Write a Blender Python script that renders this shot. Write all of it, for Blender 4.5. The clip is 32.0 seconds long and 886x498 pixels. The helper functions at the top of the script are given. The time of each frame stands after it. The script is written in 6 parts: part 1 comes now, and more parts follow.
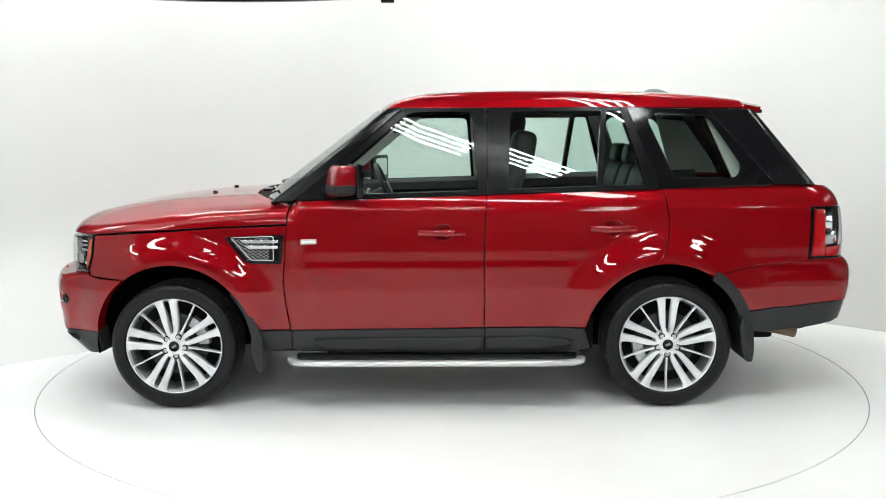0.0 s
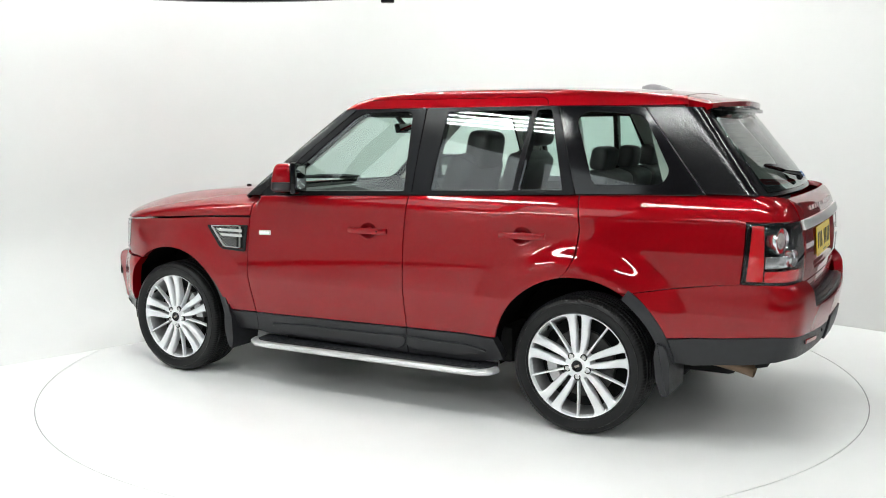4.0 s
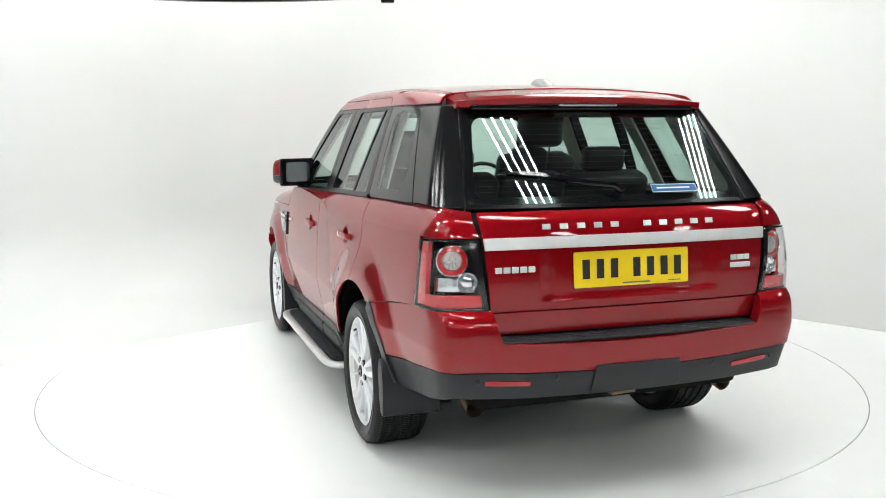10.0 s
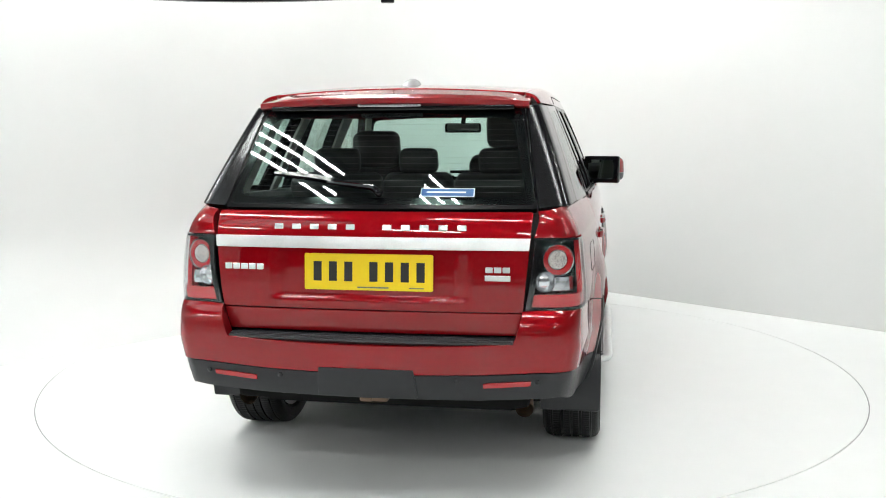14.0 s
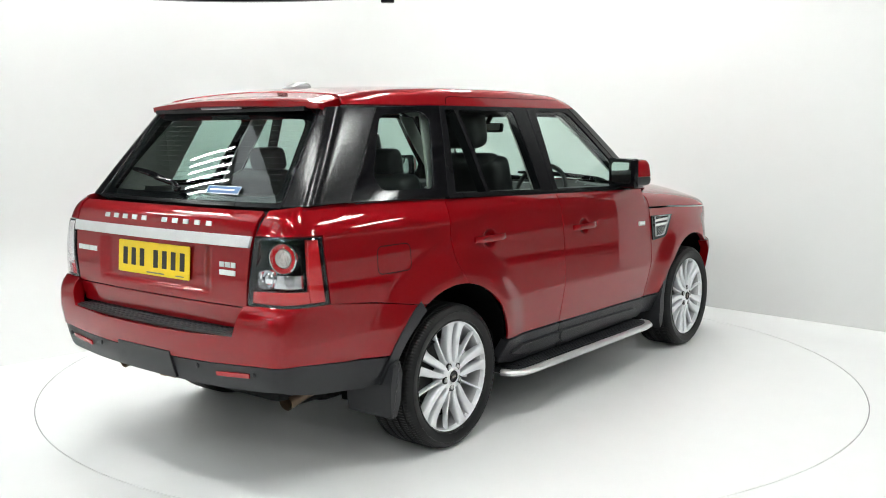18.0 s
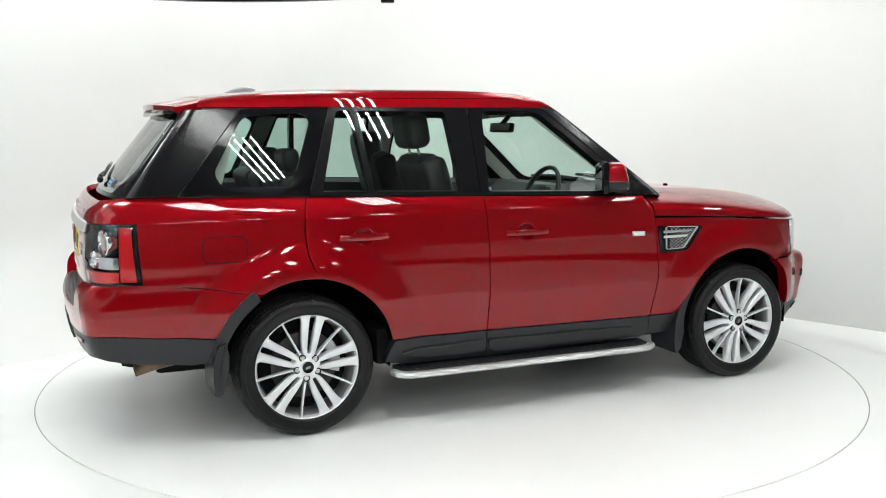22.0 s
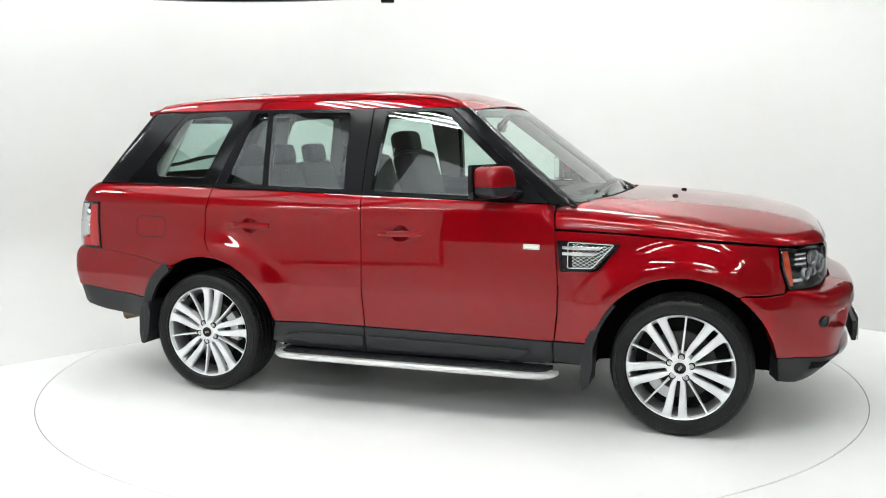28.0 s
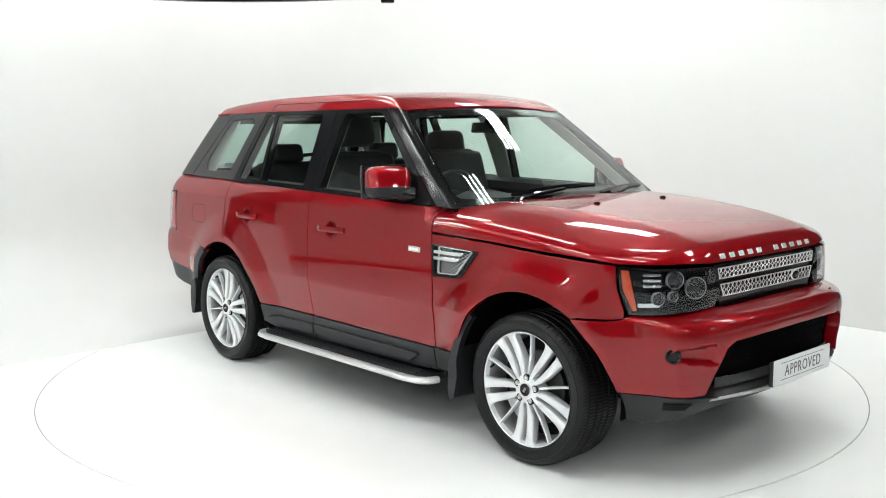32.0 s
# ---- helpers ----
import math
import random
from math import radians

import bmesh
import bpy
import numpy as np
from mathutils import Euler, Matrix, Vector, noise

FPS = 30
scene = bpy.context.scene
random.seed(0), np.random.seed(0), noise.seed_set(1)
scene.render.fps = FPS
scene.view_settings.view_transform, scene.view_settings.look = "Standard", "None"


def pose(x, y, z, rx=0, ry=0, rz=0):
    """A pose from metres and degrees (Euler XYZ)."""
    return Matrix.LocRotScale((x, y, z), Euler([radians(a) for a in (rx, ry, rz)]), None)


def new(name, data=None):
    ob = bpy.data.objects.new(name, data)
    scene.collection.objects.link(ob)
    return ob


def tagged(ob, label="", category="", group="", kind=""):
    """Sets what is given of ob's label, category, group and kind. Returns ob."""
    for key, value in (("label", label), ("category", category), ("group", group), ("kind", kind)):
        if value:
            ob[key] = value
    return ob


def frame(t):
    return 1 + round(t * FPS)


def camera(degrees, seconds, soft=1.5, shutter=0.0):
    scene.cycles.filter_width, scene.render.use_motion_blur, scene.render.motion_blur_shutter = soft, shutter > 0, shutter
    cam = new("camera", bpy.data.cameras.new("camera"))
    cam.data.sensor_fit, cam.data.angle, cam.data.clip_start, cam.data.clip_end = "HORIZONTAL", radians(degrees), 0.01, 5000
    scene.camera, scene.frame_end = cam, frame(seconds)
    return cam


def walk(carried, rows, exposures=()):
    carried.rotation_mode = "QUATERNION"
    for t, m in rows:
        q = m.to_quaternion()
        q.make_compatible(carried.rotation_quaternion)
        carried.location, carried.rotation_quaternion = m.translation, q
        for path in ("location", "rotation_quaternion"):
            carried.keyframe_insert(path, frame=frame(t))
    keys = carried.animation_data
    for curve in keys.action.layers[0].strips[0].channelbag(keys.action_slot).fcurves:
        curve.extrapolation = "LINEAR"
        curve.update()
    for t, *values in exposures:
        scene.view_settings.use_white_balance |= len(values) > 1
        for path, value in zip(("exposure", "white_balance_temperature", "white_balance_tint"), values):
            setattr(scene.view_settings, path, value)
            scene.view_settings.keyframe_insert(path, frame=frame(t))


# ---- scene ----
from mathutils import geometry

# the camera stands still on a tripod
cam = camera(51.13, 32.0, soft=1.0)
CAMERA_POSE = pose(0.0, -5.923, 1.542, 90 - 7.32, 0, 0.43) @ pose(0, 0, 0, 0, 0, -0.32)
walk(cam, [(0.0, CAMERA_POSE), (32.0, CAMERA_POSE)], exposures=((0.0, 0.0), (32.0, 0.0)))

# ---- light ---------------------------------------------------------------
world = bpy.data.worlds.new("world")
scene.world = world
world.use_nodes = True
world.node_tree.nodes["Background"].inputs[0].default_value = (0.9, 0.95, 1.0, 1)
world.node_tree.nodes["Background"].inputs[1].default_value = 0.10


# ---- materials -----------------------------------------------------------


def material(name, colour, rough=0.5, metal=0.0, coat=0.0, grain=0.0, scale=40.0, bump=0.0, spec=0.5, emit=0.0, coat_rough=0.03, bump_scale=None, coat_ior=1.5):
    """A principled surface with grain at two scales."""
    m = bpy.data.materials.new(name)
    m.use_nodes = True
    nt = m.node_tree
    b = nt.nodes["Principled BSDF"]
    b.inputs["Base Color"].default_value = (*colour, 1)
    b.inputs["Roughness"].default_value = rough
    b.inputs["Metallic"].default_value = metal
    b.inputs["Coat Weight"].default_value = coat
    b.inputs["Coat Roughness"].default_value = coat_rough
    b.inputs["Specular IOR Level"].default_value = spec
    b.inputs["Coat IOR"].default_value = coat_ior
    if emit:
        b.inputs["Emission Color"].default_value = (*colour, 1)
        b.inputs["Emission Strength"].default_value = emit
    if grain or bump:
        tc = nt.nodes.new("ShaderNodeTexCoord")
        fine = nt.nodes.new("ShaderNodeTexNoise")
        fine.inputs["Scale"].default_value = scale
        fine.inputs["Detail"].default_value = 4
        wide = nt.nodes.new("ShaderNodeTexNoise")
        wide.inputs["Scale"].default_value = scale / 14
        wide.inputs["Detail"].default_value = 3
        for t in (fine, wide):
            nt.links.new(tc.outputs["Object"], t.inputs["Vector"])
        mix = nt.nodes.new("ShaderNodeMath")
        mix.operation = "MULTIPLY_ADD"
        mix.inputs[1].default_value = 0.45
        nt.links.new(fine.outputs["Fac"], mix.inputs[0])
        half = nt.nodes.new("ShaderNodeMath")
        half.operation = "MULTIPLY"
        half.inputs[1].default_value = 0.55
        nt.links.new(wide.outputs["Fac"], half.inputs[0])
        nt.links.new(half.outputs[0], mix.inputs[2])
        if grain:
            ramp = nt.nodes.new("ShaderNodeMapRange")
            ramp.inputs["From Min"].default_value, ramp.inputs["From Max"].default_value = 0.3, 0.7
            ramp.inputs["To Min"].default_value, ramp.inputs["To Max"].default_value = 1 - grain, 1 + grain
            nt.links.new(mix.outputs[0], ramp.inputs["Value"])
            tint = nt.nodes.new("ShaderNodeVectorMath")
            tint.operation = "SCALE"
            tint.inputs[0].default_value = colour
            nt.links.new(ramp.outputs[0], tint.inputs["Scale"])
            nt.links.new(tint.outputs[0], b.inputs["Base Color"])
            rr = nt.nodes.new("ShaderNodeMapRange")
            rr.inputs["From Min"].default_value, rr.inputs["From Max"].default_value = 0.3, 0.7
            rr.inputs["To Min"].default_value, rr.inputs["To Max"].default_value = rough * (1 - grain), min(1, rough * (1 + grain))
            nt.links.new(mix.outputs[0], rr.inputs["Value"])
            nt.links.new(rr.outputs[0], b.inputs["Roughness"])
        if bump:
            bn = nt.nodes.new("ShaderNodeBump")
            bn.inputs["Strength"].default_value = 1.0
            bn.inputs["Distance"].default_value = bump
            src = fine
            if bump_scale:
                src = nt.nodes.new("ShaderNodeTexNoise")
                src.inputs["Scale"].default_value = bump_scale
                nt.links.new(tc.outputs["Object"], src.inputs["Vector"])
            nt.links.new(src.outputs["Fac"], bn.inputs["Height"])
            nt.links.new(bn.outputs[0], b.inputs["Normal"])
    return m


def glass_material(name, tint, base_gloss=0.05, rough=0.0):
    """Thin pane: tinted see-through with a real mirror gloss."""
    m = bpy.data.materials.new(name)
    m.use_nodes = True
    nt = m.node_tree
    nt.nodes.remove(nt.nodes["Principled BSDF"])
    out = nt.nodes["Material Output"]
    tr = nt.nodes.new("ShaderNodeBsdfTransparent")
    tr.inputs[0].default_value = (*tint, 1)
    gl = nt.nodes.new("ShaderNodeBsdfGlossy")
    gl.inputs["Roughness"].default_value = rough
    lw = nt.nodes.new("ShaderNodeLayerWeight")
    lw.inputs["Blend"].default_value = 0.5
    pw = nt.nodes.new("ShaderNodeMath")
    pw.operation = "POWER"
    pw.inputs[1].default_value = 4.8
    nt.links.new(lw.outputs["Facing"], pw.inputs[0])
    fr = nt.nodes.new("ShaderNodeMath")
    fr.operation = "MULTIPLY_ADD"
    fr.inputs[1].default_value, fr.inputs[2].default_value = 0.9, base_gloss
    nt.links.new(pw.outputs[0], fr.inputs[0])
    mx = nt.nodes.new("ShaderNodeMixShader")
    nt.links.new(fr.outputs[0], mx.inputs[0])
    nt.links.new(tr.outputs[0], mx.inputs[1])
    nt.links.new(gl.outputs[0], mx.inputs[2])
    nt.links.new(mx.outputs[0], out.inputs[0])
    return m


PAINT = material("red_metallic_paint", (0.245, 0.0016, 0.0050), 0.38, 0.5, 1.0, 0.05, 900, 0.0, spec=0.0, coat_ior=1.48, coat_rough=0.0)
SATIN_BLACK = material("satin_black_trim", (0.007, 0.007, 0.008), 0.18, 0, 0.0, 0.06, 40, spec=0.11)
PILLAR_BLACK = material("polished_black_pillar", (0.005, 0.005, 0.006), 0.15, 0, 0.0, spec=0.35)
# near black: deep shade of arches and intake is put into the colour
RECESS_BLACK = material("recess_shade_black", (0.003, 0.003, 0.003), 0.9, spec=0.02)
GLOSS_BLACK = material("gloss_black", (0.004, 0.004, 0.005), 0.08, 0, 0.0, spec=0.35)
PLASTIC = material("black_moulded_plastic", (0.015, 0.0155, 0.018), 0.38, 0, 0, 0.15, 500, 0.0003, bump_scale=1200, spec=0.38)
RUBBER = material("tyre_rubber", (0.0055, 0.0055, 0.006), 0.42, 0, 0, 0.25, 160, 0.0003, spec=0.28)
UNDER = material("dark_underbody", (0.010, 0.010, 0.010), 0.8, 0, 0, 0.4, 30, spec=0.06)
ALLOY = material("silver_alloy", (0.80, 0.81, 0.83), 0.33, 0.45, 0.5, 0.04, 200)
ALLOY_DARK = material("cast_alloy_barrel", (0.50, 0.50, 0.51), 0.40, 0.8, 0, 0.15, 60)
BRAKE = material("brake_iron", (0.05, 0.049, 0.048), 0.42, 0.8, 0, 0.3, 60)
CHROME = material("bright_chrome", (0.80, 0.80, 0.80), 0.10, 1.0)
BRUSHED = material("brushed_aluminium", (0.72, 0.72, 0.72), 0.34, 0.6, 0, 0.08, 150)
BADGE = material("satin_chrome", (0.78, 0.78, 0.78), 0.25, 0.5)
STEEL = material("worn_steel", (0.30, 0.27, 0.24), 0.45, 0.8, 0, 0.35, 60)
RUSTY = material("rusty_exhaust_steel", (0.22, 0.15, 0.10), 0.55, 0.7, 0, 0.4, 50)
SEAT = material("charcoal_leather", (0.013, 0.013, 0.014), 0.5, 0, 0, 0.2, 120, 0.001)
CABIN = material("dark_cabin_trim", (0.022, 0.022, 0.024), 0.6, 0, 0, 0.15, 200, 0.0005)
LINING = material("pale_headlining", (0.45, 0.44, 0.41), 0.9, 0, 0, 0.08, 300)
GLASS = glass_material("clear_green_glass", (0.80, 0.92, 0.87), 0.08)
TINTED = glass_material("tinted_glass", (0.65, 0.80, 0.75), 0.08)
LENS = glass_material("clear_lens", (0.93, 0.94, 0.95), 0.05)
RED_LENS = material("red_lamp_lens", (0.48, 0.005, 0.009), 0.12, 0, 0.8, 0.15, 60)
REFLEX = material("red_reflex_plastic", (0.36, 0.008, 0.012), 0.2, 0, 0.5, 0.1, 300)
ORANGE = material("amber_lens", (0.50, 0.055, 0.012), 0.2, 0, 0.6, 0.15, 120)
YELLOW = material("yellow_plate", (0.80, 0.56, 0.005), 0.35, 0, 0.2, 0.04, 100)
WHITE_PLATE = material("white_plate", (0.78, 0.79, 0.79), 0.3, 0, 0.3, 0.03, 60)
INK = material("black_ink", (0.01, 0.01, 0.01), 0.5)
GREY_INK = material("grey_ink", (0.12, 0.12, 0.13), 0.5)
BLUE = material("blue_sticker", (0.02, 0.10, 0.28), 0.4)
PALE = material("pale_print", (0.7, 0.78, 0.85), 0.4)
REFLECTOR = material("lamp_reflector", (0.80, 0.81, 0.83), 0.12, 0.95, 0.3, 0.08, 90)
LAMP_RING = material("satin_lamp_ring", (0.50, 0.51, 0.53), 0.22, 0.5, 0.5)
LAMP_BACK = material("lamp_housing_black", (0.010, 0.010, 0.012), 0.15, 0.3, 0.0, 0.1, 60, spec=0.4)
MIRROR = material("mirror_glass", (0.85, 0.87, 0.87), 0.02, 1.0)
WALL = material("white_studio_wall", (0.65, 0.65, 0.645), 0.75, 0, 0, 0.015, 3, 0.0006, bump_scale=60)
FLOOR = material("white_studio_floor", (0.85, 0.855, 0.85), 0.38, 0, 0, 0.02, 5)
DARK_ROOF = material("grey_warehouse_roof", (0.13, 0.12, 0.115), 0.8, 0, 0, 0.3, 4)
PALE_WALL = material("pale_unseen_wall", (0.64, 0.64, 0.63), 0.8, 0, 0, 0.08, 3)
GREY_WALL = material("grey_warehouse_wall", (0.10, 0.10, 0.10), 0.8, 0, 0, 0.2, 3)
SEAM = material("grey_gap_strip", (0.28, 0.28, 0.28), 0.6)
CONCRETE = material("grey_concrete_floor", (0.36, 0.36, 0.35), 0.6, 0, 0, 0.15, 4)
ROOFLIGHT = material("translucent_roof_sheet", (0.90, 0.97, 1.0), 0.6, emit=1.25)
TUBE = material("lit_tube", (0.965, 1.0, 0.975), 0.5, emit=80.0)

# ---- body surfaces -------------------------------------------------------
HANDLES = ((-0.125, 0.985), (-1.062, 1.003))


def curve(points):
    """A smooth function through (at, value) points: monotone cubic."""
    a = np.array(points, float)
    xs, ys = a[:, 0], a[:, 1]
    d = np.diff(ys) / np.diff(xs)
    m = np.r_[d[0], np.where(d[1:] * d[:-1] > 0, 2 * d[1:] * d[:-1] / (d[1:] + d[:-1] + 1e-12), 0), d[-1]]

    def at(x):
        x = np.clip(x, xs[0], xs[-1])
        i = np.clip(np.searchsorted(xs, x) - 1, 0, len(xs) - 2)
        h = xs[i + 1] - xs[i]
        t = (x - xs[i]) / h
        return (ys[i] * (1 + 2 * t) * (1 - t) ** 2 + m[i] * h * t * (1 - t) ** 2
                + ys[i + 1] * t * t * (3 - 2 * t) + m[i + 1] * h * t * t * (t - 1))
    return at


def ease(x, a, b):
    t = np.clip((x - a) / (b - a), 0, 1)
    return t * t * (3 - 2 * t)


def smax(a, b, k):
    h = np.maximum(k - np.abs(a - b), 0) / k
    return np.maximum(a, b) + h * h * h * k / 6


side_up = curve([(0.20, 0.007), (0.66, 0.007), (0.80, 0.004), (0.90, 0.000), (1.0, -0.007), (1.085, -0.017), (1.11, -0.021), (1.15, -0.034), (1.19, -0.056), (1.23, -0.085), (1.28, -0.14), (1.4, -0.3)])


def side_z(z):
    """Upright section of the flank: a crease low on the doors, a fine swage line under the windows."""
    d = 0.668 - z
    return side_up(z) - 0.185 * (d + np.sqrt(d * d + 0.004 ** 2)) / 2 + 0.0028 * np.exp(-((z - 1.103) / 0.009) ** 2)


def side_y(x, z):
    """Half width of the lower body."""
    y = 0.932 - 0.018 * np.maximum(0, x - 0.3) ** 2 - 0.184 * np.maximum(0, x - 1.5) ** 2 - 0.026 * np.maximum(0, -x - 0.6) ** 2 + side_z(z)
    rf = np.hypot(x - 1.3725, z - 0.355)
    rr = np.hypot(x + 1.36, z - 0.355)
    y = y + 0.040 * (1 - ease(rf, 0.475, 0.665)) * ease(z, 0.30, 0.5)
    y = y + 0.034 * (1 - ease(rr, 0.475, 0.665)) * ease(z, 0.30, 0.5)
    for hx, hz in HANDLES:
        y = y - 0.020 * (1 - ease(np.hypot((x - hx) / 1.15, z - hz), 0.018, 0.050))
    return y


front_c = curve([(0.3, 2.02), (0.60, 2.055), (0.80, 2.06), (0.92, 2.055), (0.98, 2.048), (1.02, 2.034), (1.06, 2.0), (1.12, 1.90), (1.2, 1.65)])
bump_f = curve([(0.24, 2.02), (0.34, 2.12), (0.42, 2.19), (0.50, 2.198), (0.60, 2.214), (0.66, 2.216), (0.70, 2.213), (0.73, 2.203), (0.75, 2.180), (0.766, 2.13), (0.780, 2.06), (0.80, 1.98)])
tail_c = curve([(0.3, -2.36), (0.7, -2.385), (0.83, -2.40), (0.92, -2.405), (1.05, -2.395), (1.12, -2.38), (1.18, -2.355), (1.22, -2.31), (1.245, -2.26), (1.3, -2.2)])
bump_r = curve([(0.24, -2.22), (0.36, -2.36), (0.42, -2.40), (0.50, -2.435), (0.58, -2.45), (0.70, -2.463), (0.76, -2.46), (0.80, -2.445), (0.835, -2.41), (0.87, -2.35)])
bonnet_c = curve([(0.5, 1.20), (0.75, 1.20), (1.0, 1.19), (1.27, 1.174), (1.5, 1.154), (1.7, 1.128), (1.85, 1.098), (1.95, 1.072), (2.03, 1.036), (2.12, 0.97)])


def bonnet_z(x, y):
    """Bonnet height: a gently crowned middle, a crease each side that runs inwards to the nose, shoulders that fall away."""
    a = np.abs(y)
    d = a - (0.60 - 0.12 * ease(x, 0.8, 2.0))
    t = (d + np.sqrt(d * d + 0.006 ** 2)) / 2
    return bonnet_c(x) - 0.012 * (a / 0.6) ** 2 - 0.13 * t - 0.24 * t * t


def F_body(x, y, z):
    a = np.abs(y)
    f = a - side_y(x, z)
    f = smax(f, (x - (front_c(z) - 0.60 * a ** 6)) * 0.9, 0.12)
    dent = 0.022 * (1 - ease(a, 0.35, 0.43)) * ease(z, 0.855, 0.88) * (1 - ease(z, 1.045, 1.06))
    f = smax(f, ((tail_c(z) + dent + 0.055 * a * a - 0.012 + 0.40 * np.maximum(0, a - 0.60) ** 2) - x) * 0.9, 0.155)
    lid = ease(x, 0.55, 0.70)
    return smax(f, z - bonnet_z(x, y) - 0.5 * (1 - lid), 0.09)


def F_bump_f(x, y, z):
    a = np.abs(y)
    pocket = 0.034 * (1 - ease(np.maximum(np.abs(a - 0.655) / 0.105, np.abs(z - 0.600) / (0.022 + 0.024 * ease(0.79 - a, 0.0, 0.2))), 0.45, 1.05))
    return smax(a - side_y(x, z) + 0.002 + 0.06 * ease(x, 1.70, 2.0), (x - (bump_f(z + 0.018 * ease(a, 0.35, 0.7)) - 0.40 * a ** 3.2 - pocket)) * 0.9, 0.08)


def F_bump_r(x, y, z):
    a = np.abs(y)
    return smax(a - side_y(x, z) + 0.004 * ease(z, 0.6, 0.8), (bump_r(z) - 0.022 + 0.105 * a * a - x) * 0.9, 0.15)


roof_c = curve([(-2.2, 1.655), (-2.0, 1.703), (-1.8, 1.733), (-1.5, 1.762), (-1.0, 1.783), (-0.5, 1.787), (-0.05, 1.772), (0.1, 1.745), (0.24, 1.70), (0.45, 1.60)])


def green_y(x, z):
    h = z - 1.2
    return 0.866 - 0.36 * h - 0.10 * h * h - 0.042 * np.maximum(0, -x - 1.1) ** 1.8 - 0.05 * np.maximum(0, x) ** 2


SCREEN_X, SCREEN_BOW = 0.262, 0.215


def F_cab(x, y, z):
    """Glass house and roof."""
    a = np.abs(y)
    f = (a - green_y(x, z)) * 0.93
    f = smax(f, (x - (SCREEN_X + (1.68 - z) / 0.74 - SCREEN_BOW * a * a)) * 0.6, 0.024)
    f = smax(f, ((-2.275 + (z - 1.235) * 0.80 + 0.12 * a * a) - x) * 0.78, 0.07)
    return smax(f, z - (roof_c(x) - 0.075 * a * a), 0.05)


def gradient(F, p):
    e = 1e-4
    n = np.stack([F(p[:, 0] + e, p[:, 1], p[:, 2]) - F(p[:, 0] - e, p[:, 1], p[:, 2]),
                  F(p[:, 0], p[:, 1] + e, p[:, 2]) - F(p[:, 0], p[:, 1] - e, p[:, 2]),
                  F(p[:, 0], p[:, 1], p[:, 2] + e) - F(p[:, 0], p[:, 1], p[:, 2] - e)], -1)
    return n / (np.linalg.norm(n, axis=1, keepdims=True) + 1e-12)


def cast(F, o, d, reach=2.6):
    """First points where rays from o along d enter F < 0."""
    s = np.linspace(0, reach, 261)
    p = o[:, None] + d[:, None] * s[None, :, None]
    v = F(p[..., 0], p[..., 1], p[..., 2]) < 0
    i = np.where(v.any(1), v.argmax(1), 260)
    lo, hi = s[np.maximum(i - 1, 0)], s[i]
    for _ in range(22):
        m = (lo + hi) / 2
        q = o + d * m[:, None]
        inside = F(q[:, 0], q[:, 1], q[:, 2]) < 0
        lo, hi = np.where(inside, lo, m), np.where(inside, m, hi)
    return o + d * ((lo + hi) / 2)[:, None]


FRONT_AXIS, REAR_AXIS = 1.15, -1.35


def hood_lean(a):
    return 2.4 * ease(a, 1.2, 1.95)


def on_hood(x, y, z):
    """Plane coordinates of a bonnet point for the way hood."""
    r, lo, hi = math.hypot(y, z - 0.75), 0.3, 2.3
    for _ in range(40):
        m = (lo + hi) / 2
        lo, hi = (m, hi) if m + float(hood_lean(m)) * r < x else (lo, m)
    return lo, math.degrees(math.atan2(z - 0.75, y))


def rays(way, ab):
    """Ray starts and directions for plane coordinates. y+ y-: (x, z); x+ x-: (y, z); z: (x, y); rf rr: (degrees round an upright axis, z); round: (x, degrees round the car's length); hood: the same, leaning forwards."""
    a, b = ab[:, 0], ab[:, 1]
    one, nil = np.ones(len(a)), np.zeros(len(a))
    if way in ("y+", "y-"):
        s = 1 if way == "y+" else -1
        return np.stack([a, s * 1.5 * one, b], -1), np.stack([nil, -s * one, nil], -1)
    if way in ("x+", "x-"):
        s = 1 if way == "x+" else -1
        return np.stack([s * 2.7 * one, a, b], -1), np.stack([-s * one, nil, nil], -1)
    if way == "z":
        return np.stack([a, b, 2.3 * one], -1), np.stack([nil, nil, -one], -1)
    if way[:2] in ("ca", "cd"):
        t, s = (1 if way[1] == "a" else -1), (1 if way[2] == "+" else -1)
        d = np.array([-0.66 * t, -0.75 * s, 0.0])
        e = np.array([0.75, -0.66 * s * t, 0.0])
        return np.stack([nil, nil, b], -1) + a[:, None] * e - 2.7 * d, d + np.zeros((len(a), 3))
    ph = np.radians(b if way in ("round", "hood") else a)
    if way == "round":
        d = np.stack([nil, np.cos(ph), np.sin(ph)], -1)
        return np.stack([a, nil, 1.1 + nil], -1) + 1.0 * d, -d
    if way == "hood":
        d = np.stack([hood_lean(a), np.cos(ph), np.sin(ph)], -1)
        d /= np.linalg.norm(d, axis=1, keepdims=True)
        return np.stack([a, nil, 0.75 + nil], -1) + 1.6 * d, -d
    c, s = (FRONT_AXIS, 1) if way == "rf" else (REAR_AXIS, -1)
    d = np.stack([s * np.cos(ph), np.sin(ph), nil], -1)
    return np.stack([c + nil, nil, b], -1) + 1.9 * d, -d


def round_about(way, x, y):
    c, s = (FRONT_AXIS, 1) if way == "rf" else (REAR_AXIS, -1)
    return math.degrees(math.atan2(y, s * (x - c)))


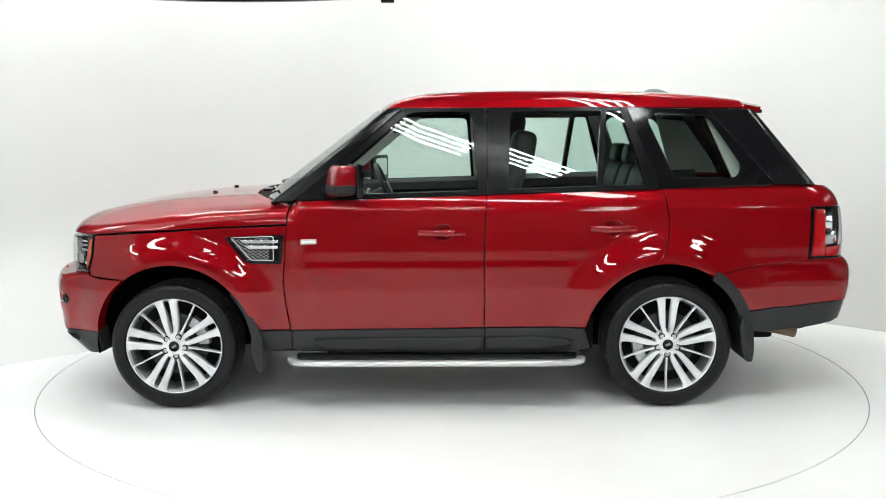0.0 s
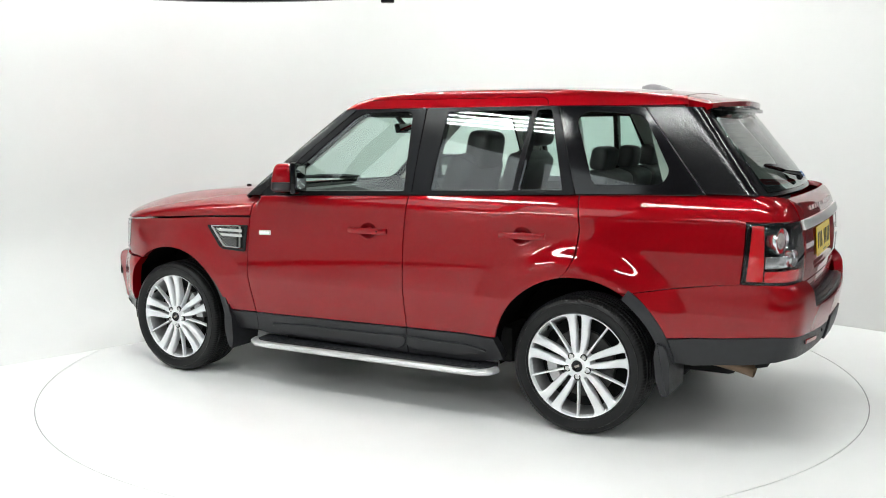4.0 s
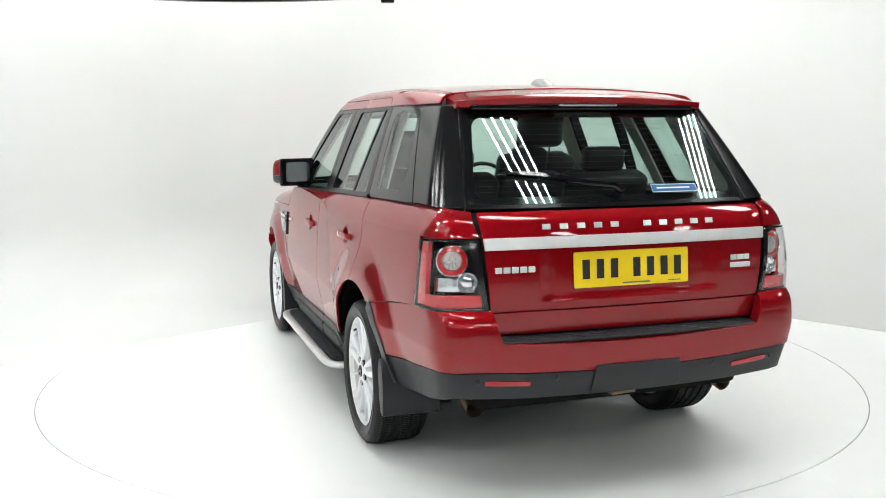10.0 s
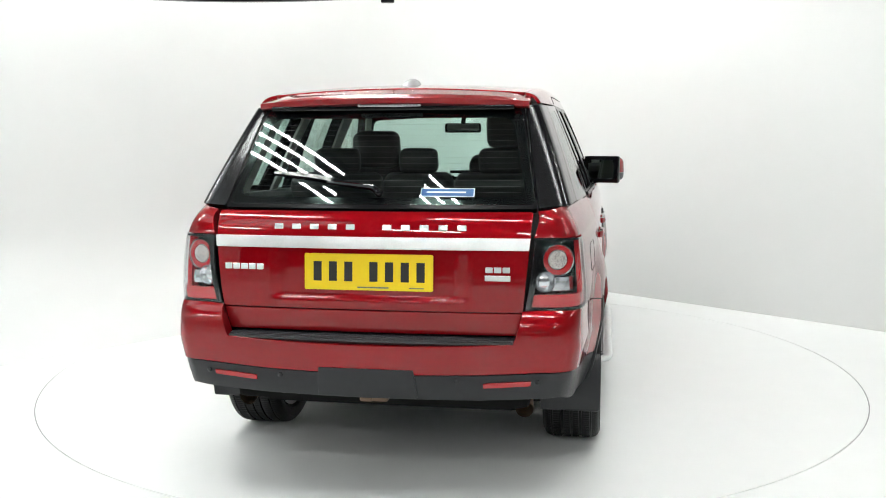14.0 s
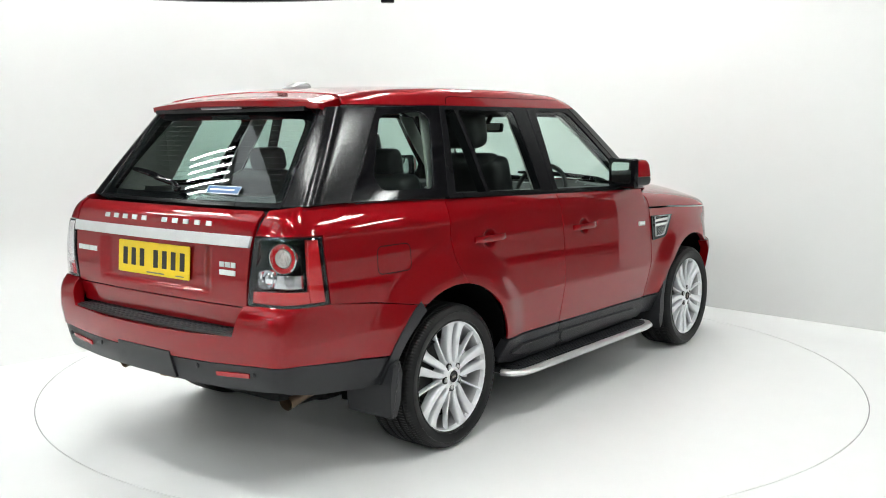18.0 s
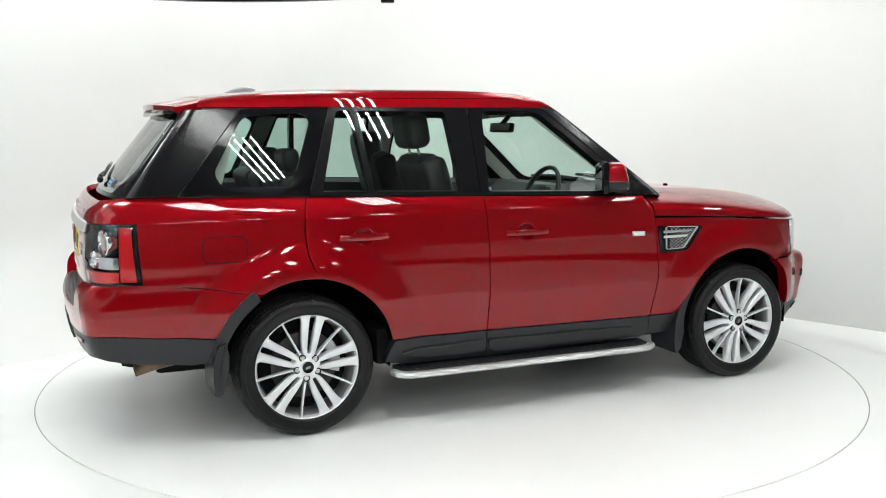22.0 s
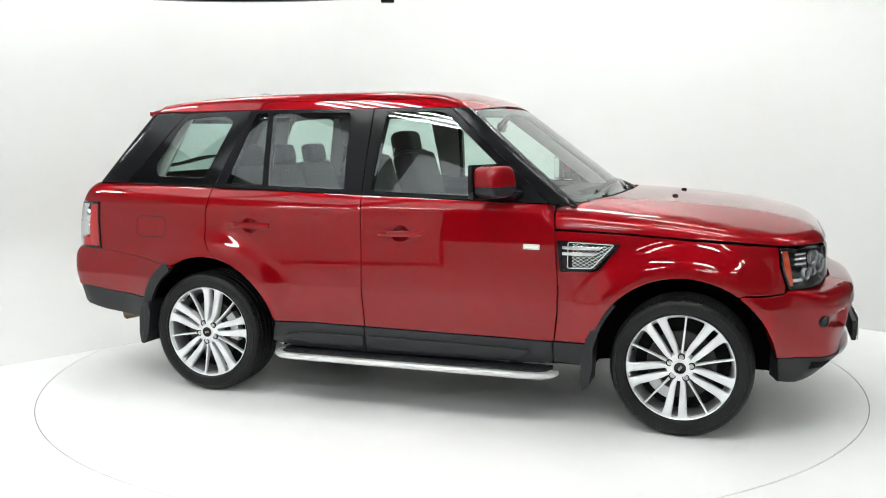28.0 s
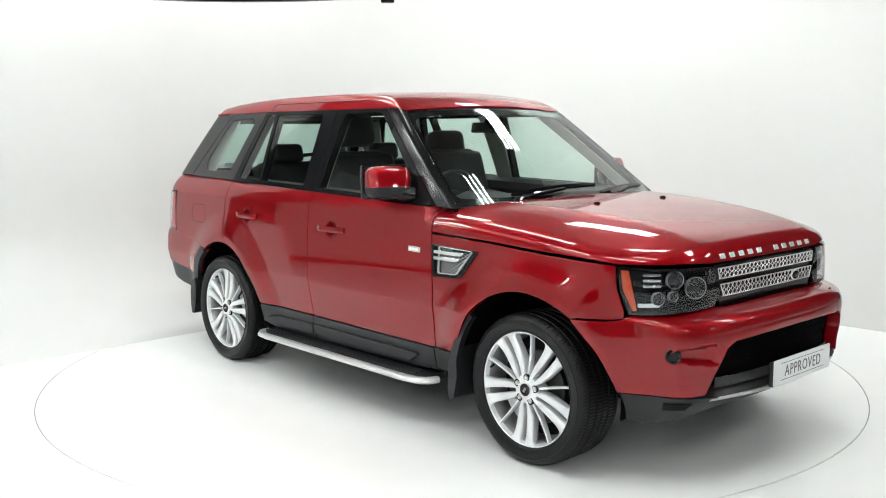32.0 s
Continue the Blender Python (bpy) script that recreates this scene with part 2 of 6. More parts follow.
def corner_wise(way, pts):
    """Plane coordinates of (x, y, z) points for the ways ca (front corner pillars) and cd (rear ones)."""
    t, s = (1 if way[1] == "a" else -1), (1 if way[2] == "+" else -1)
    return [(0.75 * p[0] - 0.66 * s * t * p[1], p[2]) for p in pts]


def along_line(F, way, a, b, n=8):
    """Points on F along a straight line of plane coordinates."""
    a, b = np.array(a, float), np.array(b, float)
    ab = np.array([a + (b - a) * i / n for i in range(n + 1)])
    return [tuple(p) for p in cast(F, *rays(way, ab))]


def flank(F, xz, s=1):
    """(x, y, z) points of a flank outline."""
    return [tuple(p) for p in cast(F, *rays("y+" if s > 0 else "y-", np.array(xz, float)))]

# ---- mesh helpers --------------------------------------------------------


def link_mesh(name, verts, faces, mat, parent=None, normals=None, smooth=True, label=""):
    me = bpy.data.meshes.new(name)
    me.from_pydata([tuple(v) for v in verts], [], [tuple(f) for f in faces])
    me.materials.append(mat)
    if smooth:
        me.shade_smooth()
    me.update()
    if normals is not None:
        me.normals_split_custom_set_from_vertices([tuple(n) for n in normals])
    ob = new(name, me)
    if parent is not None:
        ob.parent = parent
    if label:
        tagged(ob, label)
    return ob


def part(name, bm, mat, parent, label="", smooth=True, angle=35):
    """Links a bmesh as one mesh object under a thing or a part."""
    me = bpy.data.meshes.new(name)
    bmesh.ops.recalc_face_normals(bm, faces=bm.faces)
    if smooth:
        for f in bm.faces:
            f.smooth = True
        for e in bm.edges:
            if len(e.link_faces) == 2 and e.calc_face_angle(0) > radians(angle):
                e.smooth = False
    bm.to_mesh(me)
    bm.free()
    me.materials.append(mat)
    ob = new(name, me)
    if parent is not None:
        ob.parent = parent
    if label:
        tagged(ob, label)
    return ob


def empty(name, m=None, parent=None):
    ob = new(name)
    if m is not None:
        ob.matrix_basis = m
    if parent is not None:
        ob.parent = parent
    return ob


def arc(cx, cz, r, a0, a1, n=14):
    return [(cx + r * math.cos(radians(a0 + (a1 - a0) * i / n)), cz + r * math.sin(radians(a0 + (a1 - a0) * i / n))) for i in range(n + 1)]


def rounded(poly, r, n=5):
    """The polygon with its corners rounded. r: one radius or one a corner."""
    out = []
    k = len(poly)
    rs = r if isinstance(r, (list, tuple)) else [r] * k
    for i in range(k):
        p, a, b = (np.array(poly[j % k], float) for j in (i, i - 1, i + 1))
        u, v = a - p, b - p
        lu, lv = np.linalg.norm(u), np.linalg.norm(v)
        c = min(rs[i], lu * 0.45, lv * 0.45)
        if c < 1e-4:
            out.append(tuple(p))
            continue
        s, e = p + u / lu * c, p + v / lv * c
        for j in range(n + 1):
            t = j / n
            out.append(tuple((1 - t) ** 2 * s + 2 * t * (1 - t) * p + t * t * e))
    return out


def area_of(p):
    return 0.5 * sum(p[i - 1][0] * p[i][1] - p[i][0] * p[i - 1][1] for i in range(len(p)))


def finer(poly, step):
    out = []
    for i in range(len(poly)):
        a, b = np.array(poly[i]), np.array(poly[(i + 1) % len(poly)])
        n = max(1, int(math.ceil(np.linalg.norm((b - a)) / step)))
        out += [tuple(a + (b - a) * j / n) for j in range(n)]
    return out


def inset(poly, d):
    """Moves a counterclockwise outline inwards."""
    p = np.array(poly)
    e = np.roll(p, -1, 0) - p
    e /= np.linalg.norm(e, axis=1, keepdims=True) + 1e-12
    nrm = np.stack([-e[:, 1], e[:, 0]], -1)
    m = nrm + np.roll(nrm, 1, 0)
    m /= np.maximum((m * nrm).sum(1, keepdims=True), 0.5)
    return p + m * d


def inside(poly, q):
    x, y = q[:, 0], q[:, 1]
    hit = np.zeros(len(q), bool)
    px, py = poly[:, 0], poly[:, 1]
    j = len(poly) - 1
    for i in range(len(poly)):
        c = ((py[i] > y) != (py[j] > y)) & (x < (px[j] - px[i]) * (y - py[i]) / (py[j] - py[i] + 1e-15) + px[i])
        hit ^= c
        j = i
    return hit


def panel(name, poly, way, F, mat, parent, depth=0.014, step=0.05, gap=0.002, lift=0.0, label="", back=False, bevel=0.0025, hole=None):
    """A sheet cut from the surface F = 0: its outline lies in the plane coordinates of way. Rolled edges go depth inwards."""
    unit = np.array([58.0 if way in ("rf", "rr") else 1.0, 58.0 if way in ("round", "hood") else 1.0])
    loops = []
    for outline in [poly] + ([hole] if hole else []):
        outline = [tuple(np.array(p, float) / unit) for p in outline]
        if (area_of(outline) < 0) != bool(loops):
            outline = outline[::-1]
        outline = finer(outline, step)
        loops.append((np.array(outline), inset(outline, gap), inset(outline, gap + 0.006)))
    edge = np.concatenate([l[1] for l in loops])
    inner = np.concatenate([l[2] for l in loops])

    def within(c, more=0.0):
        ok = inside(inset(loops[0][0], gap + more), c)
        for l in loops[1:]:
            ok &= ~inside(inset(l[0], gap + more), c)
        return ok
    lo, hi = edge.min(0), edge.max(0)
    gx, gy = np.meshgrid(np.arange(lo[0] + step / 2, hi[0], step), np.arange(lo[1] + step / 2, hi[1], step))
    q = np.stack([gx.ravel(), gy.ravel()], -1)
    if len(q):
        q = q[within(q)]
    if len(q):
        q = q[np.min(np.linalg.norm(q[:, None] - edge[None], axis=2), axis=1) > step * 0.4]
    pts = [Vector(p) for p in edge] + [Vector(p) for p in q]
    ring, at = [], 0
    for l in loops:
        k = len(l[1])
        ring += [(at + i, at + (i + 1) % k) for i in range(k)]
        at += k
    vs, _, fs, _, _, _ = geometry.delaunay_2d_cdt(pts, ring, [], 0, 1e-7)
    ab = np.array([tuple(v) for v in vs])
    fs = np.array([tuple(f) for f in fs if len(f) == 3])
    fs = fs[within(ab[fs].mean(1))]

    def place(c):
        o, d = rays(way, c * unit)
        p = cast(F, o, d)
        return p, gradient(F, p)
    P, N = place(ab)
    P = P + N * lift
    turn = np.einsum("ij,ij->i", np.cross(P[fs[:, 1]] - P[fs[:, 0]], P[fs[:, 2]] - P[fs[:, 0]]), N[fs[:, 0]]).sum()
    faces = [tuple(f if turn > 0 else f[::-1]) for f in fs.tolist()]
    E, EN = place(edge)
    E = E + EN * lift
    I, IN = place(inner)
    out = E - (I + IN * lift)
    out -= EN * np.einsum("ij,ij->i", out, EN)[:, None]
    out /= np.linalg.norm(out, axis=1, keepdims=True) + 1e-9
    k, n = len(P), len(E)
    rings = [(E, EN), (E + out * bevel * 0.6 - EN * bevel * 0.5, (out + EN) * 0.7071), (E + out * bevel * 0.8 - EN * bevel * 1.6, out), (E + out * bevel * 0.8 - EN * depth, out)]
    verts = np.concatenate([P] + [p for p, _ in rings])
    norms = np.concatenate([N] + [m for _, m in rings])
    for r in range(len(rings) - 1):
        for i, j in ring:
            f = (k + r * n + i, k + (r + 1) * n + i, k + (r + 1) * n + j, k + r * n + j)
            faces.append(f if turn > 0 else f[::-1])
    if back:
        m = len(verts)
        verts = np.concatenate([verts, P - N * depth])
        norms = np.concatenate([norms, -N])
        faces += [tuple(m + i for i in f[::-1]) for f in faces[:len(fs)]]
    return link_mesh(name, verts, faces, mat, parent, norms, True, label)


def polar(way, pts):
    """Outline for the round-about ways from (x, y, z) points."""
    out = [(round_about(way, x, y), z) for x, y, z in pts]
    return out


def box(bm, m, sx, sy, sz, r=0.0, seg=2):
    g = bmesh.ops.create_cube(bm, size=1, matrix=m @ Matrix.Diagonal((sx, sy, sz, 1)))
    if r > 0:
        es = list({e for v in g["verts"] for e in v.link_edges})
        bmesh.ops.bevel(bm, geom=es, offset=r, segments=seg, profile=0.6, affect="EDGES")


def tube(bm, pts, r, n=10, close=True):
    """A round bar through the points; r: a radius or one a point."""
    P = [Vector(p) for p in pts]
    rs = r if isinstance(r, (list, tuple)) else [r] * len(P)
    prev, up = None, Vector((0, 0, 1))
    for i, p in enumerate(P):
        t = (P[min(i + 1, len(P) - 1)] - P[max(i - 1, 0)]).normalized()
        u = t.cross(up if abs(t.dot(up)) < 0.95 else Vector((0, 1, 0))).normalized()
        w = t.cross(u)
        ring = [bm.verts.new(p + (u * math.cos(2 * math.pi * k / n) + w * math.sin(2 * math.pi * k / n)) * rs[i]) for k in range(n)]
        if prev:
            for k in range(n):
                bm.faces.new((prev[k], prev[(k + 1) % n], ring[(k + 1) % n], ring[k]))
        elif close:
            bm.faces.new(ring)
        prev = ring
    if close:
        bm.faces.new(prev[::-1])


def lathe(bm, prof, m, n=48, closed=False):
    """Turns a profile of (radius, along) round the local z axis."""
    rings = []
    for r, h in prof:
        rings.append([bm.verts.new(m @ Vector((r * math.cos(2 * math.pi * k / n), r * math.sin(2 * math.pi * k / n), h))) for k in range(n)])
    for i in range(len(rings) - 1 + closed):
        a, b = rings[i], rings[(i + 1) % len(rings)]
        for k in range(n):
            bm.faces.new((a[k], a[(k + 1) % n], b[(k + 1) % n], b[k]))
    return rings


def prism(bm, poly, m, h):
    """Stands a polygon of local x, y up along local z."""
    a = [bm.verts.new(m @ Vector((x, y, 0))) for x, y in poly]
    b = [bm.verts.new(m @ Vector((x, y, h))) for x, y in poly]
    bm.faces.new(a[::-1])
    bm.faces.new(b)
    for i in range(len(poly)):
        j = (i + 1) % len(poly)
        bm.faces.new((a[i], a[j], b[j], b[i]))


def loft(bm, rings, caps=True):
    rs = [[bm.verts.new(p) for p in ring] for ring in rings]
    n = len(rs[0])
    for a, b in zip(rs, rs[1:]):
        for k in range(n):
            bm.faces.new((a[k], a[(k + 1) % n], b[(k + 1) % n], b[k]))
    if caps:
        bm.faces.new(rs[0][::-1])
        bm.faces.new(rs[-1])


def writing(name, text, size, m, mat, parent, extrude=0.003, spread=1.0, width=None, label="", thick=0.0):
    """Letters as one mesh; width stretches them to a length."""
    cu = bpy.data.curves.new(name, "FONT")
    cu.body, cu.size, cu.extrude, cu.align_x, cu.align_y, cu.space_character, cu.offset = text, size, extrude, "CENTER", "CENTER", spread, thick
    cu.resolution_u = 3
    tmp = new(name, cu)
    bpy.context.view_layer.update()
    me = bpy.data.meshes.new_from_object(tmp.evaluated_get(bpy.context.evaluated_depsgraph_get()))
    bpy.data.objects.remove(tmp)
    co = np.array([v.co for v in me.vertices])
    mid, wide = (co.min(0) + co.max(0)) / 2, (co.max(0) - co.min(0))
    s = width / wide[0] if width else 1.0
    for v in me.vertices:
        v.co = m @ Vector(((v.co.x - mid[0]) * s, v.co.y - mid[1], v.co.z))
    me.materials.clear()
    me.materials.append(mat)
    ob = new(name, me)
    ob.parent = parent
    if label:
        tagged(ob, label)
    return ob


# ---- studio --------------------------------------------------------------
CEILING, TABLE_R = 4.6, 2.532


def slab(name, poly, z0, z1, mat, label, category="", kind="structure"):
    bm = bmesh.new()
    prism(bm, poly, Matrix.Translation((0, 0, z0)), z1 - z0)
    return tagged(part(name, bm, mat, None, smooth=False), label, category, "", kind)


def floor_with_well(cx, cy, r):
    """One floor sheet with a round well for the turntable."""
    n = 160
    bm = bmesh.new()
    top, low, far = [], [], []
    for k in range(n):
        a = 2 * math.pi * k / n
        c, s = math.cos(a), math.sin(a)
        top.append(bm.verts.new((cx + r * c, cy + r * s, 0)))
        low.append(bm.verts.new((cx + r * c, cy + r * s, -0.12)))
        q = min(16 / max(abs(c), abs(s)), (9.6 / -s) if s < 0 else 99)
        far.append(bm.verts.new((cx + q * c, cy + q * s, 0)))
    for k in range(n):
        j = (k + 1) % n
        bm.faces.new((top[k], far[k], far[j], top[j]))
        bm.faces.new((low[k], top[k], top[j], low[j]))
    bm.faces.new(low)
    return tagged(part("floor", bm, FLOOR, None, smooth=False), "seamless white painted studio floor", "floor", "", "structure")


floor_with_well(0.0, 0.09, TABLE_R + 0.006)
slab("warehouse_floor", [(-9.3, -13.2), (9.3, -13.2), (9.3, -9.505), (-9.3, -9.505)], -0.2, -0.004, CONCRETE, "bare grey concrete floor outside the studio", "floor")
bm = bmesh.new()
rs = lathe(bm, [(TABLE_R - 0.05, 0), (TABLE_R - 0.05, -0.05), (0.3, -0.05)], Matrix(), 160)
bm.faces.new(rs[0])
turntable = tagged(part("turntable", bm, FLOOR, None, smooth=False), "round white turntable set flush in the floor", "turntable")
bm = bmesh.new()
lathe(bm, [(TABLE_R - 0.0498, 0), (TABLE_R - 0.001, 0), (TABLE_R, -0.002), (TABLE_R, -0.10), (TABLE_R - 0.0498, -0.10)], Matrix(), 160, True)
part("edge_ring", bm, FLOOR, turntable, smooth=False)
turntable.matrix_basis = pose(0.0, 0.09, 0)
bm = bmesh.new()
lathe(bm, [(TABLE_R + 0.0058, -0.004), (TABLE_R - 0.0002, -0.004)], Matrix.Translation((0, 0.09, 0)), 160)
tagged(part("floor_gap_seal", bm, SEAM, None), "thin grey seal round the turntable", "seal", "", "structure")


def wall_run(name, pts, h, label, mat=WALL, thick=0.15, foot=0.0):
    """An upright wall along plan points, room on its left; foot: radius of its coved foot."""
    prof = [(foot * (1 - math.cos(radians(a))), foot * (1 - math.sin(radians(a)))) for a in range(0, 91, 10)] if foot else [(0.0, 0.0)]
    P = [Vector((x, y, 0)) for x, y in pts]
    rings = []
    for i, p in enumerate(P):
        t = (P[min(i + 1, len(P) - 1)] - P[max(i - 1, 0)]).normalized()
        n = Vector((-t.y, t.x, 0))
        rings.append([p - n * thick + Vector((0, 0, h)), p + Vector((0, 0, h))] + [p + n * d + Vector((0, 0, z)) for d, z in prof] + [p - n * thick])
    bm = bmesh.new()
    loft(bm, rings)
    return tagged(part(name, bm, mat, None, angle=50), label, "wall", "", "structure")


wall_run("wall_east", [(3.45, 0.86), (0.95, 3.36)], CEILING, "plain white painted studio wall")
bend = [(0.95, 3.36), (0.70, 3.56), (0.38, 3.72), (0.0, 3.78), (-0.38, 3.72), (-0.72, 3.55)]
wall_run("wall_north", bend + [(-1.0, 3.32), (-3.36, 0.96)], CEILING, "white studio wall with a coved foot", foot=0.9)
# unseen end, kept low so the doors mirror dark above it
wall_run("wall_north_end", [(-3.36, 0.96), (-3.9, 0.42)], 0.92, "unseen low coved wall end, cut down for the door reflections", foot=0.9)
# the unseen open hall round the studio: dark walls, one tall pale screen, and low pale bands added to shape the car's
# reflections
wall_run("wall_hall_north", [(9.2, 5.0), (-9.2, 5.0)], CEILING, "dark grey warehouse wall behind the studio", GREY_WALL)
wall_run("wall_hall_east", [(9.2, -13), (9.2, 5.0)], CEILING, "dark grey warehouse wall", GREY_WALL)
wall_run("wall_hall_west", [(-9.2, 5.0), (-9.2, -13)], CEILING, "dark grey warehouse wall", GREY_WALL)
wall_run("wall_hall_south", [(-9.2, -13), (9.2, -13)], CEILING, "dark grey warehouse wall", GREY_WALL)
LOW_WALL = 0.95
wall_run("reflection_band_east", [(8.6, -10.0), (8.6, 4.4)], LOW_WALL, "unseen low white band added to shape the car reflections", PALE_WALL, thick=0.08)
wall_run("reflection_band_west", [(-8.6, 4.4), (-8.6, 1.9)], LOW_WALL, "unseen low white band added to shape the car reflections", PALE_WALL, thick=0.08)
wall_run("reflection_band_south", [(-2.4, -10.0), (8.5, -10.0)], 0.55, "unseen low white band added to shape the car reflections", PALE_WALL, thick=0.08)
wall_run("screen_west", [(-8.0, 1.7), (-8.0, -5.6), (-6.2, -8.8)], 4.3, "tall pale screen bending round the open side", PALE_WALL, thick=0.1)
wall_run("reflection_band_south_west", [(-6.15, -8.85), (-2.45, -10.05)], 1.1, "unseen low white band added to shape the car reflections", PALE_WALL, thick=0.08)
for pts in ([(-1.9, -4.5), (-2.75, -3.3), (-4.6, -4.9), (-3.5, -6.0)], [(-2.9, -3.1), (-3.5, -1.9), (-5.7, -2.6), (-4.8, -4.6)], [(-3.6, -1.7), (-3.7, -0.4), (-5.8, -0.2), (-5.8, -2.3)]):
    slab("rooflight", pts, 4.30, 4.33, ROOFLIGHT, "pale translucent daylight sheet in the roof", "rooflight")
# dark strips added to draw a dark band into the mirrored surroundings
for run in ([(8.55, -9.95), (8.55, 4.4)], [(-8.55, 4.4), (-8.55, 1.9)], [(-7.95, 1.7), (-7.95, -5.58), (-6.17, -8.75)], [(-2.4, -9.95), (8.45, -9.95)]):
    wall_run("reflection_dark_strip", run, 0.07 if len(run) > 2 else 0.18, "unseen dark strip added for the dark band in the door reflections", UNDER, thick=0.03)
bm = bmesh.new()
box(bm, pose(0, -4.0, CEILING + 0.1), 18.8, 18.6, 0.2)
for i in range(9):
    box(bm, pose(-8 + 2.0 * i, -4.0, CEILING - 0.12), 0.14, 18, 0.24)
for i in range(25):
    box(bm, pose(0, -12.5 + 0.7 * i, CEILING - 0.02), 18.4, 0.06, 0.05)
tagged(part("ceiling", bm, DARK_ROOF, None, smooth=False), "dark warehouse roof with rafters", "ceiling", "", "structure")

# ---- strip lights under the roof, some of them unseen and added as fill ---
ALONG, ACROSS = Vector((0.76, -0.65, 0)), Vector((0.65, 0.76, 0))


def strip_and_fill_light(u0, u1, v, tubes=4):
    """A hanging fitting with bright tubes side by side; u along, v across the room."""
    z = 4.0
    mid = ALONG * ((u0 + u1) / 2) + ACROSS * v
    m = Matrix.Translation((mid.x, mid.y, z)) @ pose(0, 0, 0, 0, 0, math.degrees(math.atan2(-0.65, 0.76)))
    w = 0.088 * tubes
    bm = bmesh.new()
    box(bm, m @ pose(0, 0, 0.05), u1 - u0 + 0.06, w + 0.03, 0.05, 0.006)
    ob = part("strip_and_fill_light", bm, SATIN_BLACK, None)
    tagged(ob, "one of the hanging strip lights and added fill fittings, with bright white tubes", "strip light", "strip lights under the roof")
    for k in range(tubes):
        bm = bmesh.new()
        box(bm, m @ pose(0, (k - (tubes - 1) / 2) * 0.088, 0.016), u1 - u0, 0.021, 0.012, 0.003)
        part("light_tube", bm, TUBE, ob)
    for d in (-0.4, 0.4):
        bm = bmesh.new()
        tube(bm, [m @ Vector((d * (u1 - u0), 0, 0.06)), m @ Vector((d * (u1 - u0), 0, 0.62))], 0.006, 6)
        part("hanging_rod", bm, STEEL, ob)


# a few early ones and all from (2.9, 4.2, -8.8) on are added fill
for u0, u1, v, n in ((1.35, 2.42, -2.55, 4), (2.50, 3.60, -2.40, 4), (-1.0, 0.5, -3.0, 4), (2.0, 3.2, -1.0, 4), (-3.6, -2.5, -3.05, 6), (4.4, 5.6, -5.6, 4), (2.4, 3.6, -6.0, 4), (6.2, 7.4, -4.0, 4), (3.0, 4.2, 1.32, 4),
                      (-0.8, 0.5, 2.25, 4), (-0.8, 1.0, 3.35, 1), (-2.7, -1.5, 1.0, 5), (-2.9, -1.7, -1.1, 6), (-1.2, 0.2, -0.3, 4), (0.8, 2.0, 0.9, 3), (2.9, 4.2, -8.8, 4), (5.9, 7.2, -7.6, 4), (8.2, 9.4, -5.65, 4), (7.7, 8.9, -2.07, 4), (-0.5, 0.8, -7.1, 4), (5.6, 6.8, 1.6, 4),
                      (-1.9, -0.6, -8.98, 4), (6.1, 7.3, -9.4, 4), (9.1, 10.4, -6.8, 4), (11.2, 12.4, -3.75, 4), (8.8, 10.1, 0.2, 4), (4.8, 6.0, 3.27, 4), (-5.0, -3.8, -4.4, 4)):
    strip_and_fill_light(u0, u1, v, n)

# dark bowed edge of hung black fabric high at the back of the studio, built as a bar
bm = bmesh.new()
rings = []
for i in range(25):
    t = -1.4 + 2.8 * i / 24
    x = -1.43 + 0.73 * t
    z = 2.504 + 0.018 * t * t
    rings.append([Vector((x, 1.17, z)), Vector((x, 1.20, z - 0.004)), Vector((x, 1.23, z)), Vector((x, 1.23, z + 0.05)), Vector((x, 1.17, z + 0.05))])
loft(bm, rings)
rig = tagged(part("drape_edge", bm, SATIN_BLACK, None), "bowed edge of black fabric hung high in the studio", "rail")
bm = bmesh.new()
box(bm, pose(-0.458, 1.20, 2.56, 0, 0, 0), 0.10, 0.06, 0.14, 0.01)
part("bracket", bm, SATIN_BLACK, rig)
for x in (-2.3, -0.46):
    bm = bmesh.new()
    tube(bm, [(x, 1.20, 2.56), (x, 1.20, CEILING)], 0.01, 6)
    part("hanging_rod", bm, STEEL, rig)

# ---- the car -------------------------------------------------------------
car = empty("car")
tagged(car, "glossy dark red five-door luxury off-road estate car on silver alloys", "car")


def belt(x):
    return 1.18 - 0.028 * x


def mirrored(poly):
    """For the round-about ways: the outline on the other side."""
    return [(-a, b) for a, b in poly]


FRONT_ARCH, REAR_ARCH = (1.3725, 0.355, 0.458), (-1.36, 0.355, 0.455)


def cup_hole(i):
    hx, hz = HANDLES[i]
    return [(hx + 0.066 * math.cos(radians(a)), hz + 0.058 * math.sin(radians(a))) for a in range(0, 360, 12)]


